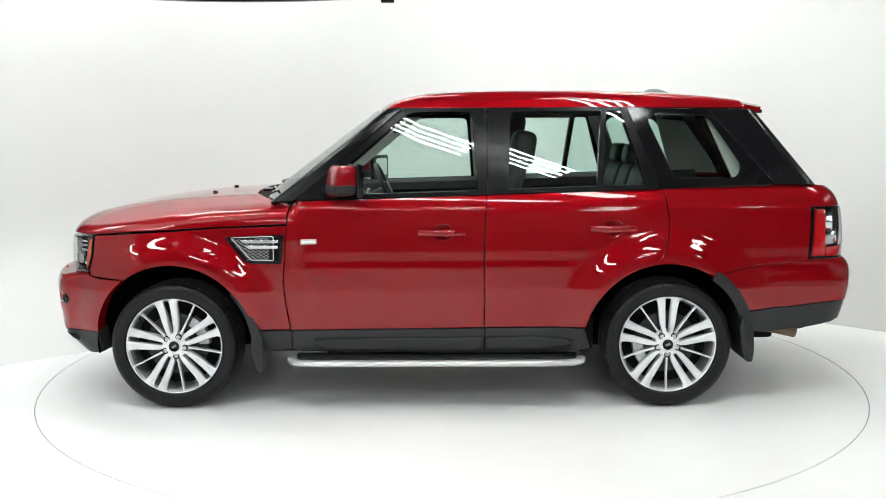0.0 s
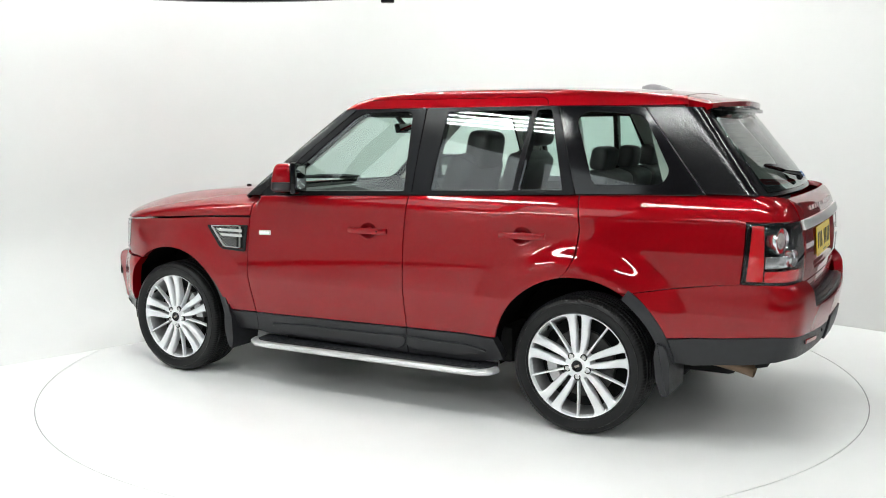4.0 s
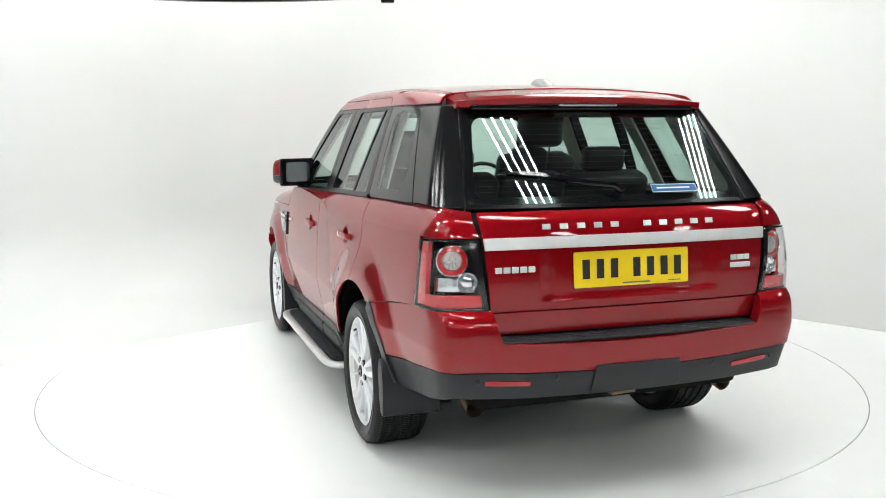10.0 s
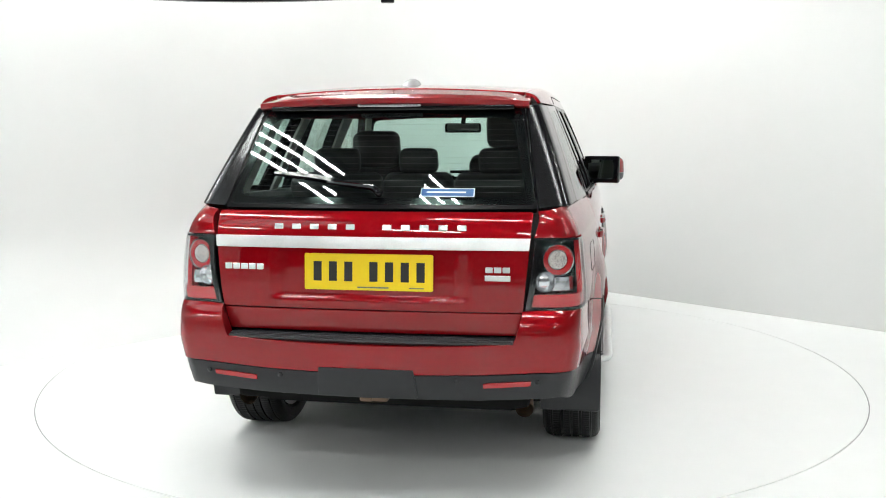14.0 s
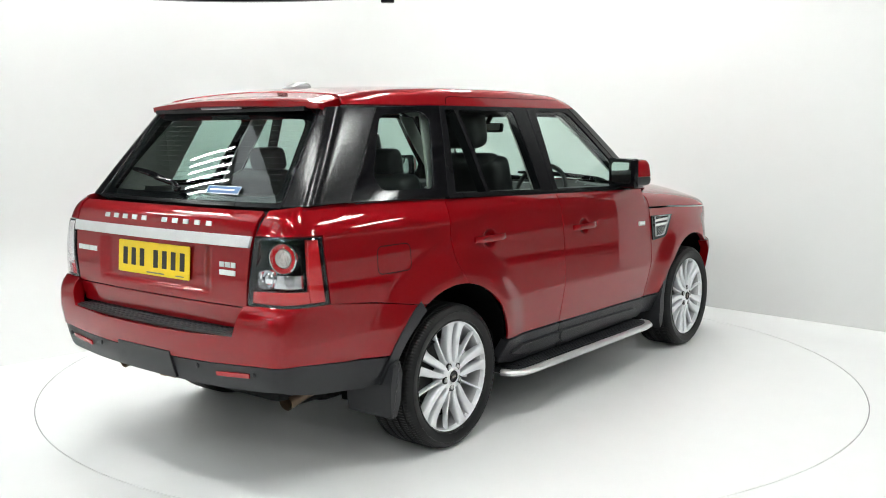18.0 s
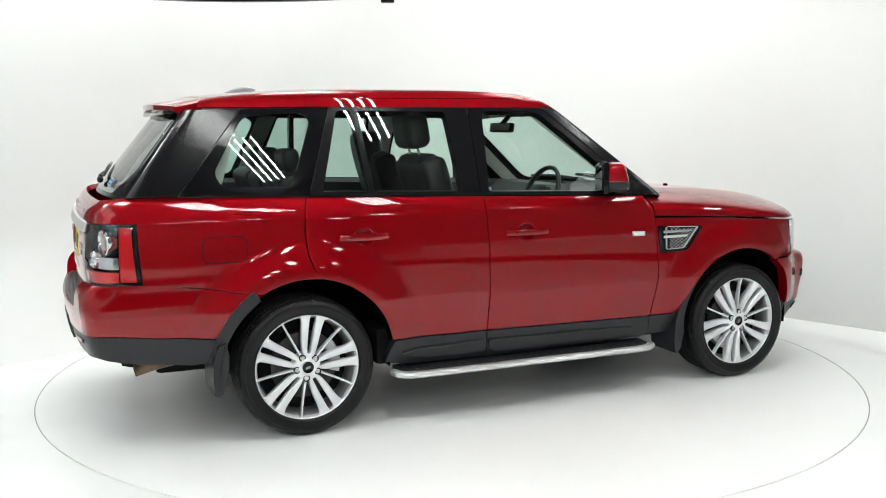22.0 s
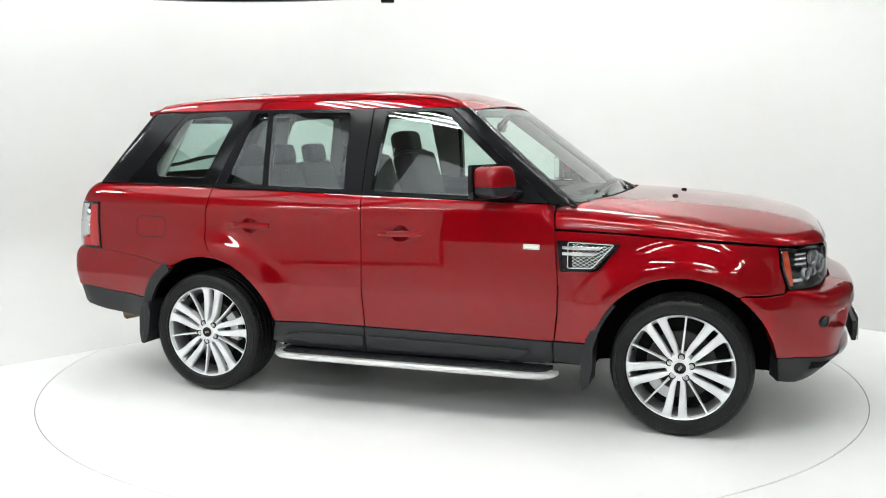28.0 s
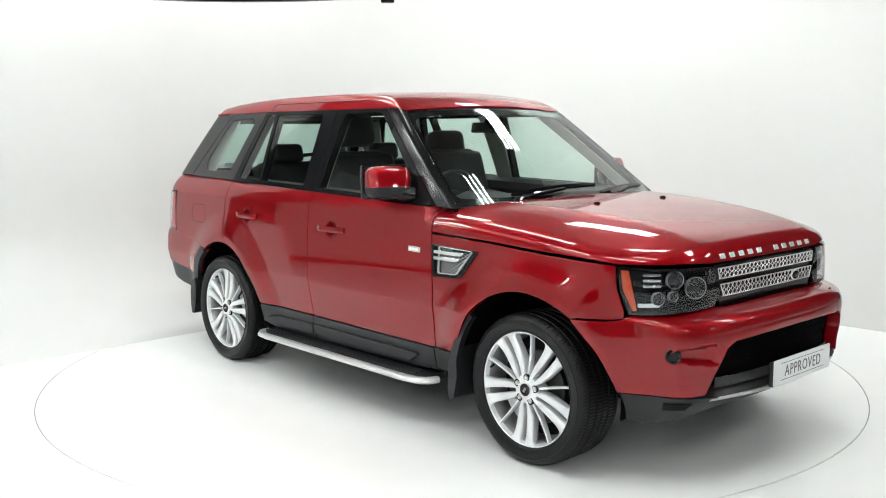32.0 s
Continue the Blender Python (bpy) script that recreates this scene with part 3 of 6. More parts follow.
def body_shell():
    for way in ("y+", "y-"):
        s = 1 if way == "y+" else -1
        # front wing
        wing = [(0.731, 1.025), (1.1, 1.012), (1.416, 0.992), (1.812, 0.969), (1.824, 0.869), (1.854, 0.775), (1.852, 0.745), (1.80, 0.738), (1.66, 0.733)]
        wing += arc(*FRONT_ARCH, 54, 163, 18) + [(0.905, 0.448), (0.728, 0.442), (0.748, 0.60), (0.755, 0.715), (0.742, 0.90)]
        panel("front_wing", wing, way, F_body, PAINT, car, depth=0.03, step=0.02)
        # doors
        front = [(0.700, belt(0.7) - 0.006), (0.690, belt(0.69) - 0.004), (-0.366, belt(-0.366) - 0.004), (-0.353, 0.90), (-0.352, 0.452), (0.722, 0.440), (0.742, 0.60), (0.749, 0.715), (0.737, 0.90), (0.727, 1.03), (0.720, 1.09), (0.714, 1.132)]
        ob = panel("front_door", front, way, F_body, PAINT, car, step=0.024, hole=cup_hole(0))
        panel("handle_cup", cup_hole(0), way, F_body, PAINT, ob, step=0.008, gap=-0.0004, depth=0.004, bevel=0.0003)
        rear = [(-0.371, belt(-0.371) - 0.004), (-1.342, belt(-1.342) - 0.004), (-1.366, 1.05), (-1.355, 0.92), (-1.318, 0.838), (-1.285, 0.808)]
        rear += arc(*REAR_ARCH, 80, 15, 14) + [(-0.915, 0.455), (-0.357, 0.452), (-0.358, 0.90)]
        ob = panel("rear_door", rear, way, F_body, PAINT, car, step=0.022, hole=cup_hole(1))
        panel("handle_cup", cup_hole(1), way, F_body, PAINT, ob, step=0.008, gap=-0.0004, depth=0.004, bevel=0.0003)
        # sill cladding
        panel("sill_cladding", [(-0.356, 0.447), (0.716, 0.436), (0.716, 0.33), (0.66, 0.315), (-0.352, 0.30)], way, F_body, PLASTIC, car, lift=0.008, depth=0.05)
        panel("sill_cladding", [(-0.905, 0.45), (-0.361, 0.447), (-0.357, 0.30), (-0.80, 0.305), (-0.945, 0.33), (-0.925, 0.40)], way, F_body, PLASTIC, car, lift=0.008, depth=0.05)
        panel("sill_cladding", [(0.721, 0.436), (0.905, 0.442), (0.915, 0.36), (0.90, 0.32), (0.721, 0.33)], way, F_body, PLASTIC, car, lift=0.004, depth=0.05)
        # raised lower mouldings on the doors
        panel("sill_moulding", rounded([(0.60, 0.385), (0.52, 0.335), (-0.30, 0.325), (-0.345, 0.36), (-0.345, 0.40), (0.45, 0.392)], 0.02), way, F_body, PLASTIC, car, lift=0.024, depth=0.02, bevel=0.006)
        panel("sill_moulding", rounded([(-0.362, 0.40), (-0.365, 0.34), (-0.70, 0.335), (-0.86, 0.375), (-0.76, 0.395)], 0.02), way, F_body, PLASTIC, car, lift=0.024, depth=0.02, bevel=0.006)
        # quarter panel
        q = [(-1.348, 0.86, belt(-1.348) - 0.004), (-1.75, 0.83, belt(-1.75) - 0.004), (-2.05, 0.80, 1.232), (-2.20, 0.765, 1.232), (-2.285, 0.669, 1.218),
             (-2.366, 0.666, 1.117), (-2.30, 0.80, 1.115), (-2.164, 0.853, 1.112), (-2.146, 0.873, 0.823), (-1.9, 0.90, 0.795), (-1.612, 0.93, 0.748)]
        q += flank(F_body, arc(*REAR_ARCH, 120, 81, 10))
        q += [(-1.292, 0.93, 0.812), (-1.325, 0.93, 0.845), (-1.361, 0.92, 0.92), (-1.372, 0.91, 1.05)]
        q = polar("rr", q)
        panel("rear_quarter_panel", q if s > 0 else mirrored(q), "rr", F_body, PAINT, car, depth=0.03, step=0.018)
    # bonnet
    half = [(0.733, 0.905, 1.033), (0.727, 0.88, 1.09), (0.722, 0.835, 1.130), (0.742, 0.805, 1.140), (0.80, 0.778, 1.146), (0.90, 0.65, 1.165), (0.962, 0.532, 1.175), (0.985, 0.30, 1.186), (1.0, 0.0, 1.19)]
    nose = [(1.1, 0.90, 1.019), (1.416, 0.884, 0.999), (1.70, 0.85, 0.983), (1.815, 0.83, 0.976), (1.855, 0.79, 0.970), (1.90, 0.73, 0.965), (1.96, 0.64, 0.962), (2.03, 0.46, 0.958), (2.05, 0.3, 0.962), (2.056, 0, 0.966)]
    loop = half + [(x, -y, z) for x, y, z in half[-2::-1]] + [(x, -y, z) for x, y, z in nose] + nose[-2::-1]
    pts = [on_hood(*(np.array(loop[i]) + (np.array(loop[(i + 1) % len(loop)]) - np.array(loop[i])) * k / 6)) for i in range(len(loop)) for k in range(6)]
    panel("bonnet", pts, "hood", F_body, PAINT, car, step=0.02, depth=0.02)
    # tailgate
    panel("tailgate", rounded([(-0.662, 1.215), (0.662, 1.215), (0.655, 1.10), (0.628, 0.818), (-0.628, 0.818), (-0.655, 1.10)], 0.012), "x-", F_body, PAINT, car, step=0.018)
    panel("drop_tailgate", rounded([(-0.624, 0.813), (0.624, 0.813), (0.605, 0.722), (-0.605, 0.722)], 0.012), "x-", F_body, PAINT, car)
    panel("trim_strip", rounded([(-0.655, 1.113), (0.655, 1.113), (0.65, 1.066), (-0.65, 1.066)], 0.004), "x-", F_body, BRUSHED, car, lift=0.014, depth=0.016, label="brushed silver strip across the tailgate")
    # rear bumper
    top = [(-1.60, 0.93, 0.744), (-1.9, 0.9, 0.79), (-2.125, 0.88, 0.820), (-2.36, 0.72, 0.832), (-2.40, 0.625, 0.828), (-2.42, 0.612, 0.79), (-2.46, 0.60, 0.70), (-2.46, 0.3, 0.688), (-2.46, 0, 0.686)]
    low = flank(F_bump_r, arc(*REAR_ARCH, 121, 156, 8))
    low += [(-2.1, 0.9, 0.558), (-2.32, 0.86, 0.584), (-2.40, 0.70, 0.585), (-2.43, 0.45, 0.572), (-2.44, 0.0, 0.562)]
    out = polar("rr", top) + polar("rr", [(x, -y, z) for x, y, z in top[-2::-1]]) + polar("rr", [(x, -y, z) for x, y, z in low]) + polar("rr", low[-2::-1])
    panel("rear_bumper", out, "rr", F_bump_r, PAINT, car, depth=0.05, step=0.018)
    up = [(-1.785, 0.9, 0.532), (-2.1, 0.9, 0.553), (-2.32, 0.86, 0.579), (-2.40, 0.70, 0.58), (-2.43, 0.45, 0.567), (-2.44, 0.0, 0.557)]
    dn = [(-1.80, 0.9, 0.42), (-1.95, 0.88, 0.405), (-2.2, 0.86, 0.43), (-2.33, 0.75, 0.47), (-2.40, 0.45, 0.455), (-2.41, 0.0, 0.452)]
    out = polar("rr", up) + polar("rr", [(x, -y, z) for x, y, z in up[-2::-1]]) + polar("rr", [(x, -y, z) for x, y, z in dn]) + polar("rr", dn[-2::-1])
    panel("bumper_valance", out, "rr", F_bump_r, PLASTIC, car, depth=0.10, lift=-0.006)
    t = polar("rr", across([(-2.43, 0.190, 0.588), (-2.43, 0.205, 0.466)]))
    panel("tow_cover", rounded(t, 0.012), "rr", F_bump_r, PLASTIC, car, depth=0.02, lift=0.006)
    bm = bmesh.new()
    rings = []
    for i in range(21):
        y = -0.592 + 1.184 * i / 20
        xo = -2.474 + 0.105 * y * y
        sec = [(-2.33, 0.690), (-2.33, 0.706)]
        for k in range(4):
            x = -2.35 + (xo + 0.030 + 2.35) * k / 3
            sec += [(x, 0.706), (x - 0.003, 0.711), (x - 0.014, 0.711), (x - 0.017, 0.706)]
        sec += [(xo + 0.004, 0.705), (xo, 0.698), (xo + 0.006, 0.688)]
        rings.append([Vector((x, y, z)) for x, z in sec])
    loft(bm, rings)
    part("step_pad", bm, PLASTIC, car)
    # front bumper
    top = flank(F_bump_f, [(1.652, 0.728), (1.735, 0.731), (1.80, 0.733), (1.85, 0.740), (1.862, 0.756)]) + [(1.90, 0.80, 0.763), (1.95, 0.74, 0.770), (2.05, 0.55, 0.772), (2.08, 0.42, 0.775), (2.09, 0.2, 0.777), (2.09, 0, 0.778)]
    low = flank(F_bump_f, arc(*FRONT_ARCH, 53, 8, 12))
    low += [(1.95, 0.80, 0.418), (2.05, 0.68, 0.415), (2.11, 0.60, 0.42), (2.13, 0.57, 0.50), (2.16, 0.52, 0.62), (2.18, 0.48, 0.648), (2.22, 0.3, 0.66), (2.245, 0, 0.664)]
    out = polar("rf", top) + polar("rf", [(x, -y, z) for x, y, z in top[-2::-1]]) + polar("rf", [(x, -y, z) for x, y, z in low]) + polar("rf", low[-2::-1])
    panel("front_bumper", out, "rf", F_bump_f, PAINT, car, depth=0.06, step=0.012)
    up = flank(F_bump_f, [(1.832, 0.413), (1.88, 0.413)]) + [(1.95, 0.80, 0.412), (2.05, 0.68, 0.409), (2.13, 0.55, 0.40), (2.18, 0.40, 0.385), (2.2, 0, 0.38)]
    dn = flank(F_bump_f, [(1.830, 0.290), (1.88, 0.280)]) + [(1.95, 0.75, 0.275), (2.04, 0.6, 0.30), (2.1, 0.5, 0.33), (2.12, 0.3, 0.345), (2.13, 0, 0.345)]
    out = polar("rf", up) + polar("rf", [(x, -y, z) for x, y, z in up[-2::-1]]) + polar("rf", [(x, -y, z) for x, y, z in dn]) + polar("rf", dn[-2::-1])
    panel("bumper_lip", out, "rf", F_bump_f, PLASTIC, car, depth=0.08, lift=-0.004)
    # near-black sheet that stands for the shade inside the lower air intake
    t = [(2.1, 0.62, 0.415), (2.16, 0.54, 0.66), (2.2, 0.2, 0.67), (2.2, 0, 0.672)]
    out = polar("rf", t) + polar("rf", [(x, -y, z) for x, y, z in t[-2::-1]]) + polar("rf", [(2.1, -0.62, 0.39), (2.1, 0.62, 0.39)])
    panel("air_intake", out, "rf", F_bump_f, RECESS_BLACK, car, lift=-0.07)


def across(pts):
    a, b = pts
    return [a, (a[0], -a[1], a[2]), (b[0], -b[1], b[2]), b]


def glass_house():
    ws = [(-0.822, 1.165), (0.822, 1.165), (0.648, 1.652), (0.35, 1.664), (0, 1.668), (-0.35, 1.664), (-0.648, 1.652)]
    ob = panel("windscreen", rounded(ws, 0.03), "x+", F_cab, GLASS, car, depth=0.005)
    ob.visible_shadow = False
    clear = [(-0.79, 1.20), (0.79, 1.20), (0.632, 1.615), (0.3, 1.632), (-0.3, 1.632), (-0.632, 1.615)]
    panel("windscreen_border", rounded(ws, 0.03), "x+", F_cab, GLOSS_BLACK, car, lift=-0.006, depth=0.004, hole=rounded(clear, 0.05))
    rg = [(-0.664, 1.238), (0.664, 1.238), (0.578, 1.64), (-0.578, 1.64)]
    ob = panel("rear_window", rounded(rg, 0.03), "x-", F_cab, TINTED, car, depth=0.005)
    ob.visible_shadow = False
    clear = [(-0.625, 1.268), (0.625, 1.268), (0.545, 1.60), (-0.545, 1.60)]
    panel("rear_window_border", rounded(rg, 0.03), "x-", F_cab, GLOSS_BLACK, car, lift=-0.006, depth=0.004, hole=rounded(clear, 0.05))
    for k in range(13):
        z = 1.285 + 0.0235 * k
        w = 0.60 - 0.19 * (z - 1.285)
        bm = bmesh.new()
        tube(bm, [p for p in along_line(F_cab, "x-", (-w, z), (w, z), 10)], 0.0005, 3)
        part("heater_line", bm, GREY_INK, car)
    panel("tailgate_shell", rounded([(-0.672, 1.222), (0.672, 1.222), (0.588, 1.65), (-0.588, 1.65)], 0.01), "x-", F_cab, SATIN_BLACK, car, lift=-0.003, depth=0.03, hole=rounded(rg, 0.03), gap=0.001)
    for way in ("y+", "y-"):
        b = belt
        s = 1 if way == "y+" else -1
        a_pillar = along_line(F_cab, "x+", (s * 0.823, 1.150), (s * 0.651, 1.655)) + [(0.205, s * 0.655, 1.662)] + along_line(F_cab, way, (0.095, 1.667), (0.697, b(0.697) - 0.002))
        panel("windscreen_pillar", corner_wise("ca" + way[1], a_pillar), "ca" + way[1], F_cab, PILLAR_BLACK, car, depth=0.03, step=0.014)
        frame_f = [(0.692, b(0.69) + 0.001), (0.087, 1.666), (-0.370, 1.666), (-0.374, b(-0.37) + 0.001)]
        glass_f = rounded([(0.475, b(0.47) + 0.022), (0.462, 1.300), (0.06, 1.645), (-0.288, 1.645), (-0.325, b(-0.3) + 0.022)], [0.01, 0.02, 0.06, 0.04, 0.015])
        panel("window_frame", frame_f, way, F_cab, SATIN_BLACK, car, hole=glass_f, depth=0.05)
        ob = panel("window_glass", glass_f, way, F_cab, GLASS, car, gap=0, lift=-0.006, depth=0.004)
        ob.visible_shadow = False
        glass_r = rounded([(-0.488, b(-0.49) + 0.022), (-0.512, 1.645), (-1.018, 1.645), (-0.978, b(-0.99) + 0.022)], [0.012, 0.03, 0.012, 0.012])
        mid = [(-0.379, b(-0.38) + 0.001), (-0.376, 1.666), (-1.040, 1.665), (-0.996, b(-1.0) + 0.001)]
        panel("window_frame", mid, way, F_cab, SATIN_BLACK, car, hole=glass_r, depth=0.05, gap=0.001)
        ob = panel("window_glass", glass_r, way, F_cab, GLASS, car, gap=0, lift=-0.006, depth=0.004)
        ob.visible_shadow = False
        tail = [(-0.998, b(-1.0) + 0.001), (-1.042, 1.665), (-1.163, 1.664), (-1.325, b(-1.325) + 0.001)]
        vent = rounded([(-1.008, b(-1.0) + 0.022), (-1.050, 1.648), (-1.128, 1.646), (-1.255, b(-1.27) + 0.022)], 0.012)
        panel("window_frame", tail, way, F_cab, SATIN_BLACK, car, hole=vent, depth=0.05, gap=0.001)
        ob = panel("window_glass", vent, way, F_cab, TINTED, car, gap=0, lift=-0.004, depth=0.004)
        ob.visible_shadow = False
        quarter = [(-1.327, b(-1.33) + 0.002), (-1.165, 1.664), (-1.62, 1.652), (-1.96, b(-1.96) - 0.001)]
        clear = rounded([(-1.41, 1.268), (-1.275, 1.60), (-1.33, 1.635), (-1.62, 1.615), (-1.785, 1.34), (-1.755, 1.275)], [0.03, 0.05, 0.05, 0.05, 0.05, 0.04])
        panel("quarter_window_border", quarter, way, F_cab, GLOSS_BLACK, car, hole=clear, depth=0.01)
        ob = panel("quarter_window", clear, way, F_cab, TINTED, car, gap=0, lift=-0.001, depth=0.004)
        ob.visible_shadow = False
        d_pillar = along_line(F_cab, "x-", (s * 0.674, 1.224), (s * 0.590, 1.648)) + [(-1.87, s * 0.61, 1.650)] + along_line(F_cab, way, (-1.625, 1.652), (-1.968, b(-1.96) - 0.001)) + along_line(F_cab, way, (-2.03, 1.236), (-2.14, 1.234), 2)
        panel("rear_pillar", corner_wise("cd" + way[1], d_pillar), "cd" + way[1], F_cab, PILLAR_BLACK, car, depth=0.03, step=0.014)
        panel("belt_strip", [(0.66, b(0.66) - 0.001), (-1.32, b(-1.32) - 0.001), (-1.32, b(-1.32) + 0.012), (0.65, b(0.65) + 0.012)], way, F_cab, SATIN_BLACK, car, lift=0.008, depth=0.012, gap=0)
    scuttle = [(0.705, 0.82), (0.80, 0.79), (0.93, 0.66), (1.03, 0.40), (1.05, 0.0)]
    panel("scuttle_panel", scuttle + [(x, -y) for x, y in scuttle[-2::-1]], "z", F_body, UNDER, car, lift=-0.016, depth=0.01)
    # roof
    left = [(0.205, 40.4), (0.226, 47), (-0.3, 46.4), (-1.0, 46.4), (-1.805, 46), (-1.835, 40.6), (-1.5, 40.0), (-0.9, 39.9), (0.0, 40.0)]
    for sgn in (1, -1):
        poly = left if sgn > 0 else [(x, 180 - a) for x, a in left]
        panel("roof_rail", poly, "round", F_cab, PAINT, car, step=0.02)
        bm = bmesh.new()
        line = [(0.20, 43.6), (0.0, 43.4), (-0.4, 43.2), (-0.8, 43.1), (-1.06, 43.0), (-1.085, 42.6), (-1.10, 41.5), (-1.105, 40.4)]
        ab = np.array(line if sgn > 0 else [(x, 180 - a) for x, a in line])
        tube(bm, [tuple(p) for p in cast(F_cab, *rays("round", ab))], 0.0019, 6)
        part("roof_seam", bm, RECESS_BLACK, car)
    roof = [(0.228, 47.2), (0.245, 60), (0.25, 90), (0.245, 120), (0.228, 132.8), (-1.0, 133.4), (-1.80, 133.6), (-1.80, 46.4), (-1.0, 46.6)]
    panel("roof", roof, "round", F_cab, PAINT, car, step=0.03)


body_shell()
glass_house()


def sided(bm_maker, name, mat, parent, label=""):
    """The same part on both flanks: made by bm_maker(side)."""
    made = []
    for s in (1, -1):
        bm = bmesh.new()
        bm_maker(bm, s)
        made.append(part(name, bm, mat, parent, label))
    return made


# ---- wheels --------------------------------------------------------------


def tyre_mesh():
    bm = bmesh.new()
    half = [(0.262, 0.105), (0.268, 0.118), (0.272, 0.127), (0.277, 0.1305), (0.280, 0.1275), (0.292, 0.132), (0.308, 0.1355), (0.318, 0.1355), (0.3195, 0.1375), (0.322, 0.1372), (0.323, 0.1345), (0.336, 0.1285), (0.3455, 0.121), (0.3515, 0.110),
            (0.3540, 0.098), (0.3470, 0.096), (0.3470, 0.088), (0.3548, 0.086), (0.3556, 0.050), (0.3470, 0.048), (0.3470, 0.037), (0.3556, 0.035), (0.3556, 0.006), (0.3480, 0.004)]
    prof = half + [(r, -h) for r, h in half[::-1]]
    n = 420
    rings = lathe(bm, prof, Matrix(), n)
    for i, (r, h) in enumerate(prof):
        if r > 0.345 and abs(h) < 0.125 and r != 0.3470 and r != 0.3480:
            skew = int(round(abs(h) * 50))
            for k in range(n):
                if (k + skew) % 3 == 0:
                    v = rings[i][k]
                    v.co.xy = v.co.xy * (1 - 0.0045 / r)
    me = bpy.data.meshes.new("tyre")
    bmesh.ops.recalc_face_normals(bm, faces=bm.faces)
    for f in bm.faces:
        f.smooth = True
    for e in bm.edges:
        if len(e.link_faces) == 2 and e.calc_face_angle(0) > radians(40):
            e.smooth = False
    bm.to_mesh(me)
    bm.free()
    me.materials.append(RUBBER)
    return me


def bm_mesh(name, bm, mat, angle=35):
    ob = part(name, bm, mat, None, angle=angle)
    me = ob.data
    bpy.data.objects.remove(ob)
    return me


def spoke_mesh(stations, deep):
    """One spoke along local x. Stations: radius, the two edges sideways, height of the face; flat face, bevelled edges, deep sides."""
    bm = bmesh.new()
    rings = []
    for r, p, q, h in stations:
        w = q - p
        d = deep * (1.15 - 0.45 * r / 0.26)
        sec = [(p + 0.10 * w, h - d), (p, h - 0.010), (p + 0.05 * w, h - 0.0035), (p + 0.16 * w, h), (q - 0.16 * w, h), (q - 0.05 * w, h - 0.0035), (q, h - 0.010), (q - 0.10 * w, h - d)]
        rings.append([Vector((math.sqrt(r * r - y * y), y, z)) for y, z in sec])
    loft(bm, rings)
    return bm_mesh("spoke", bm, ALLOY, 40)


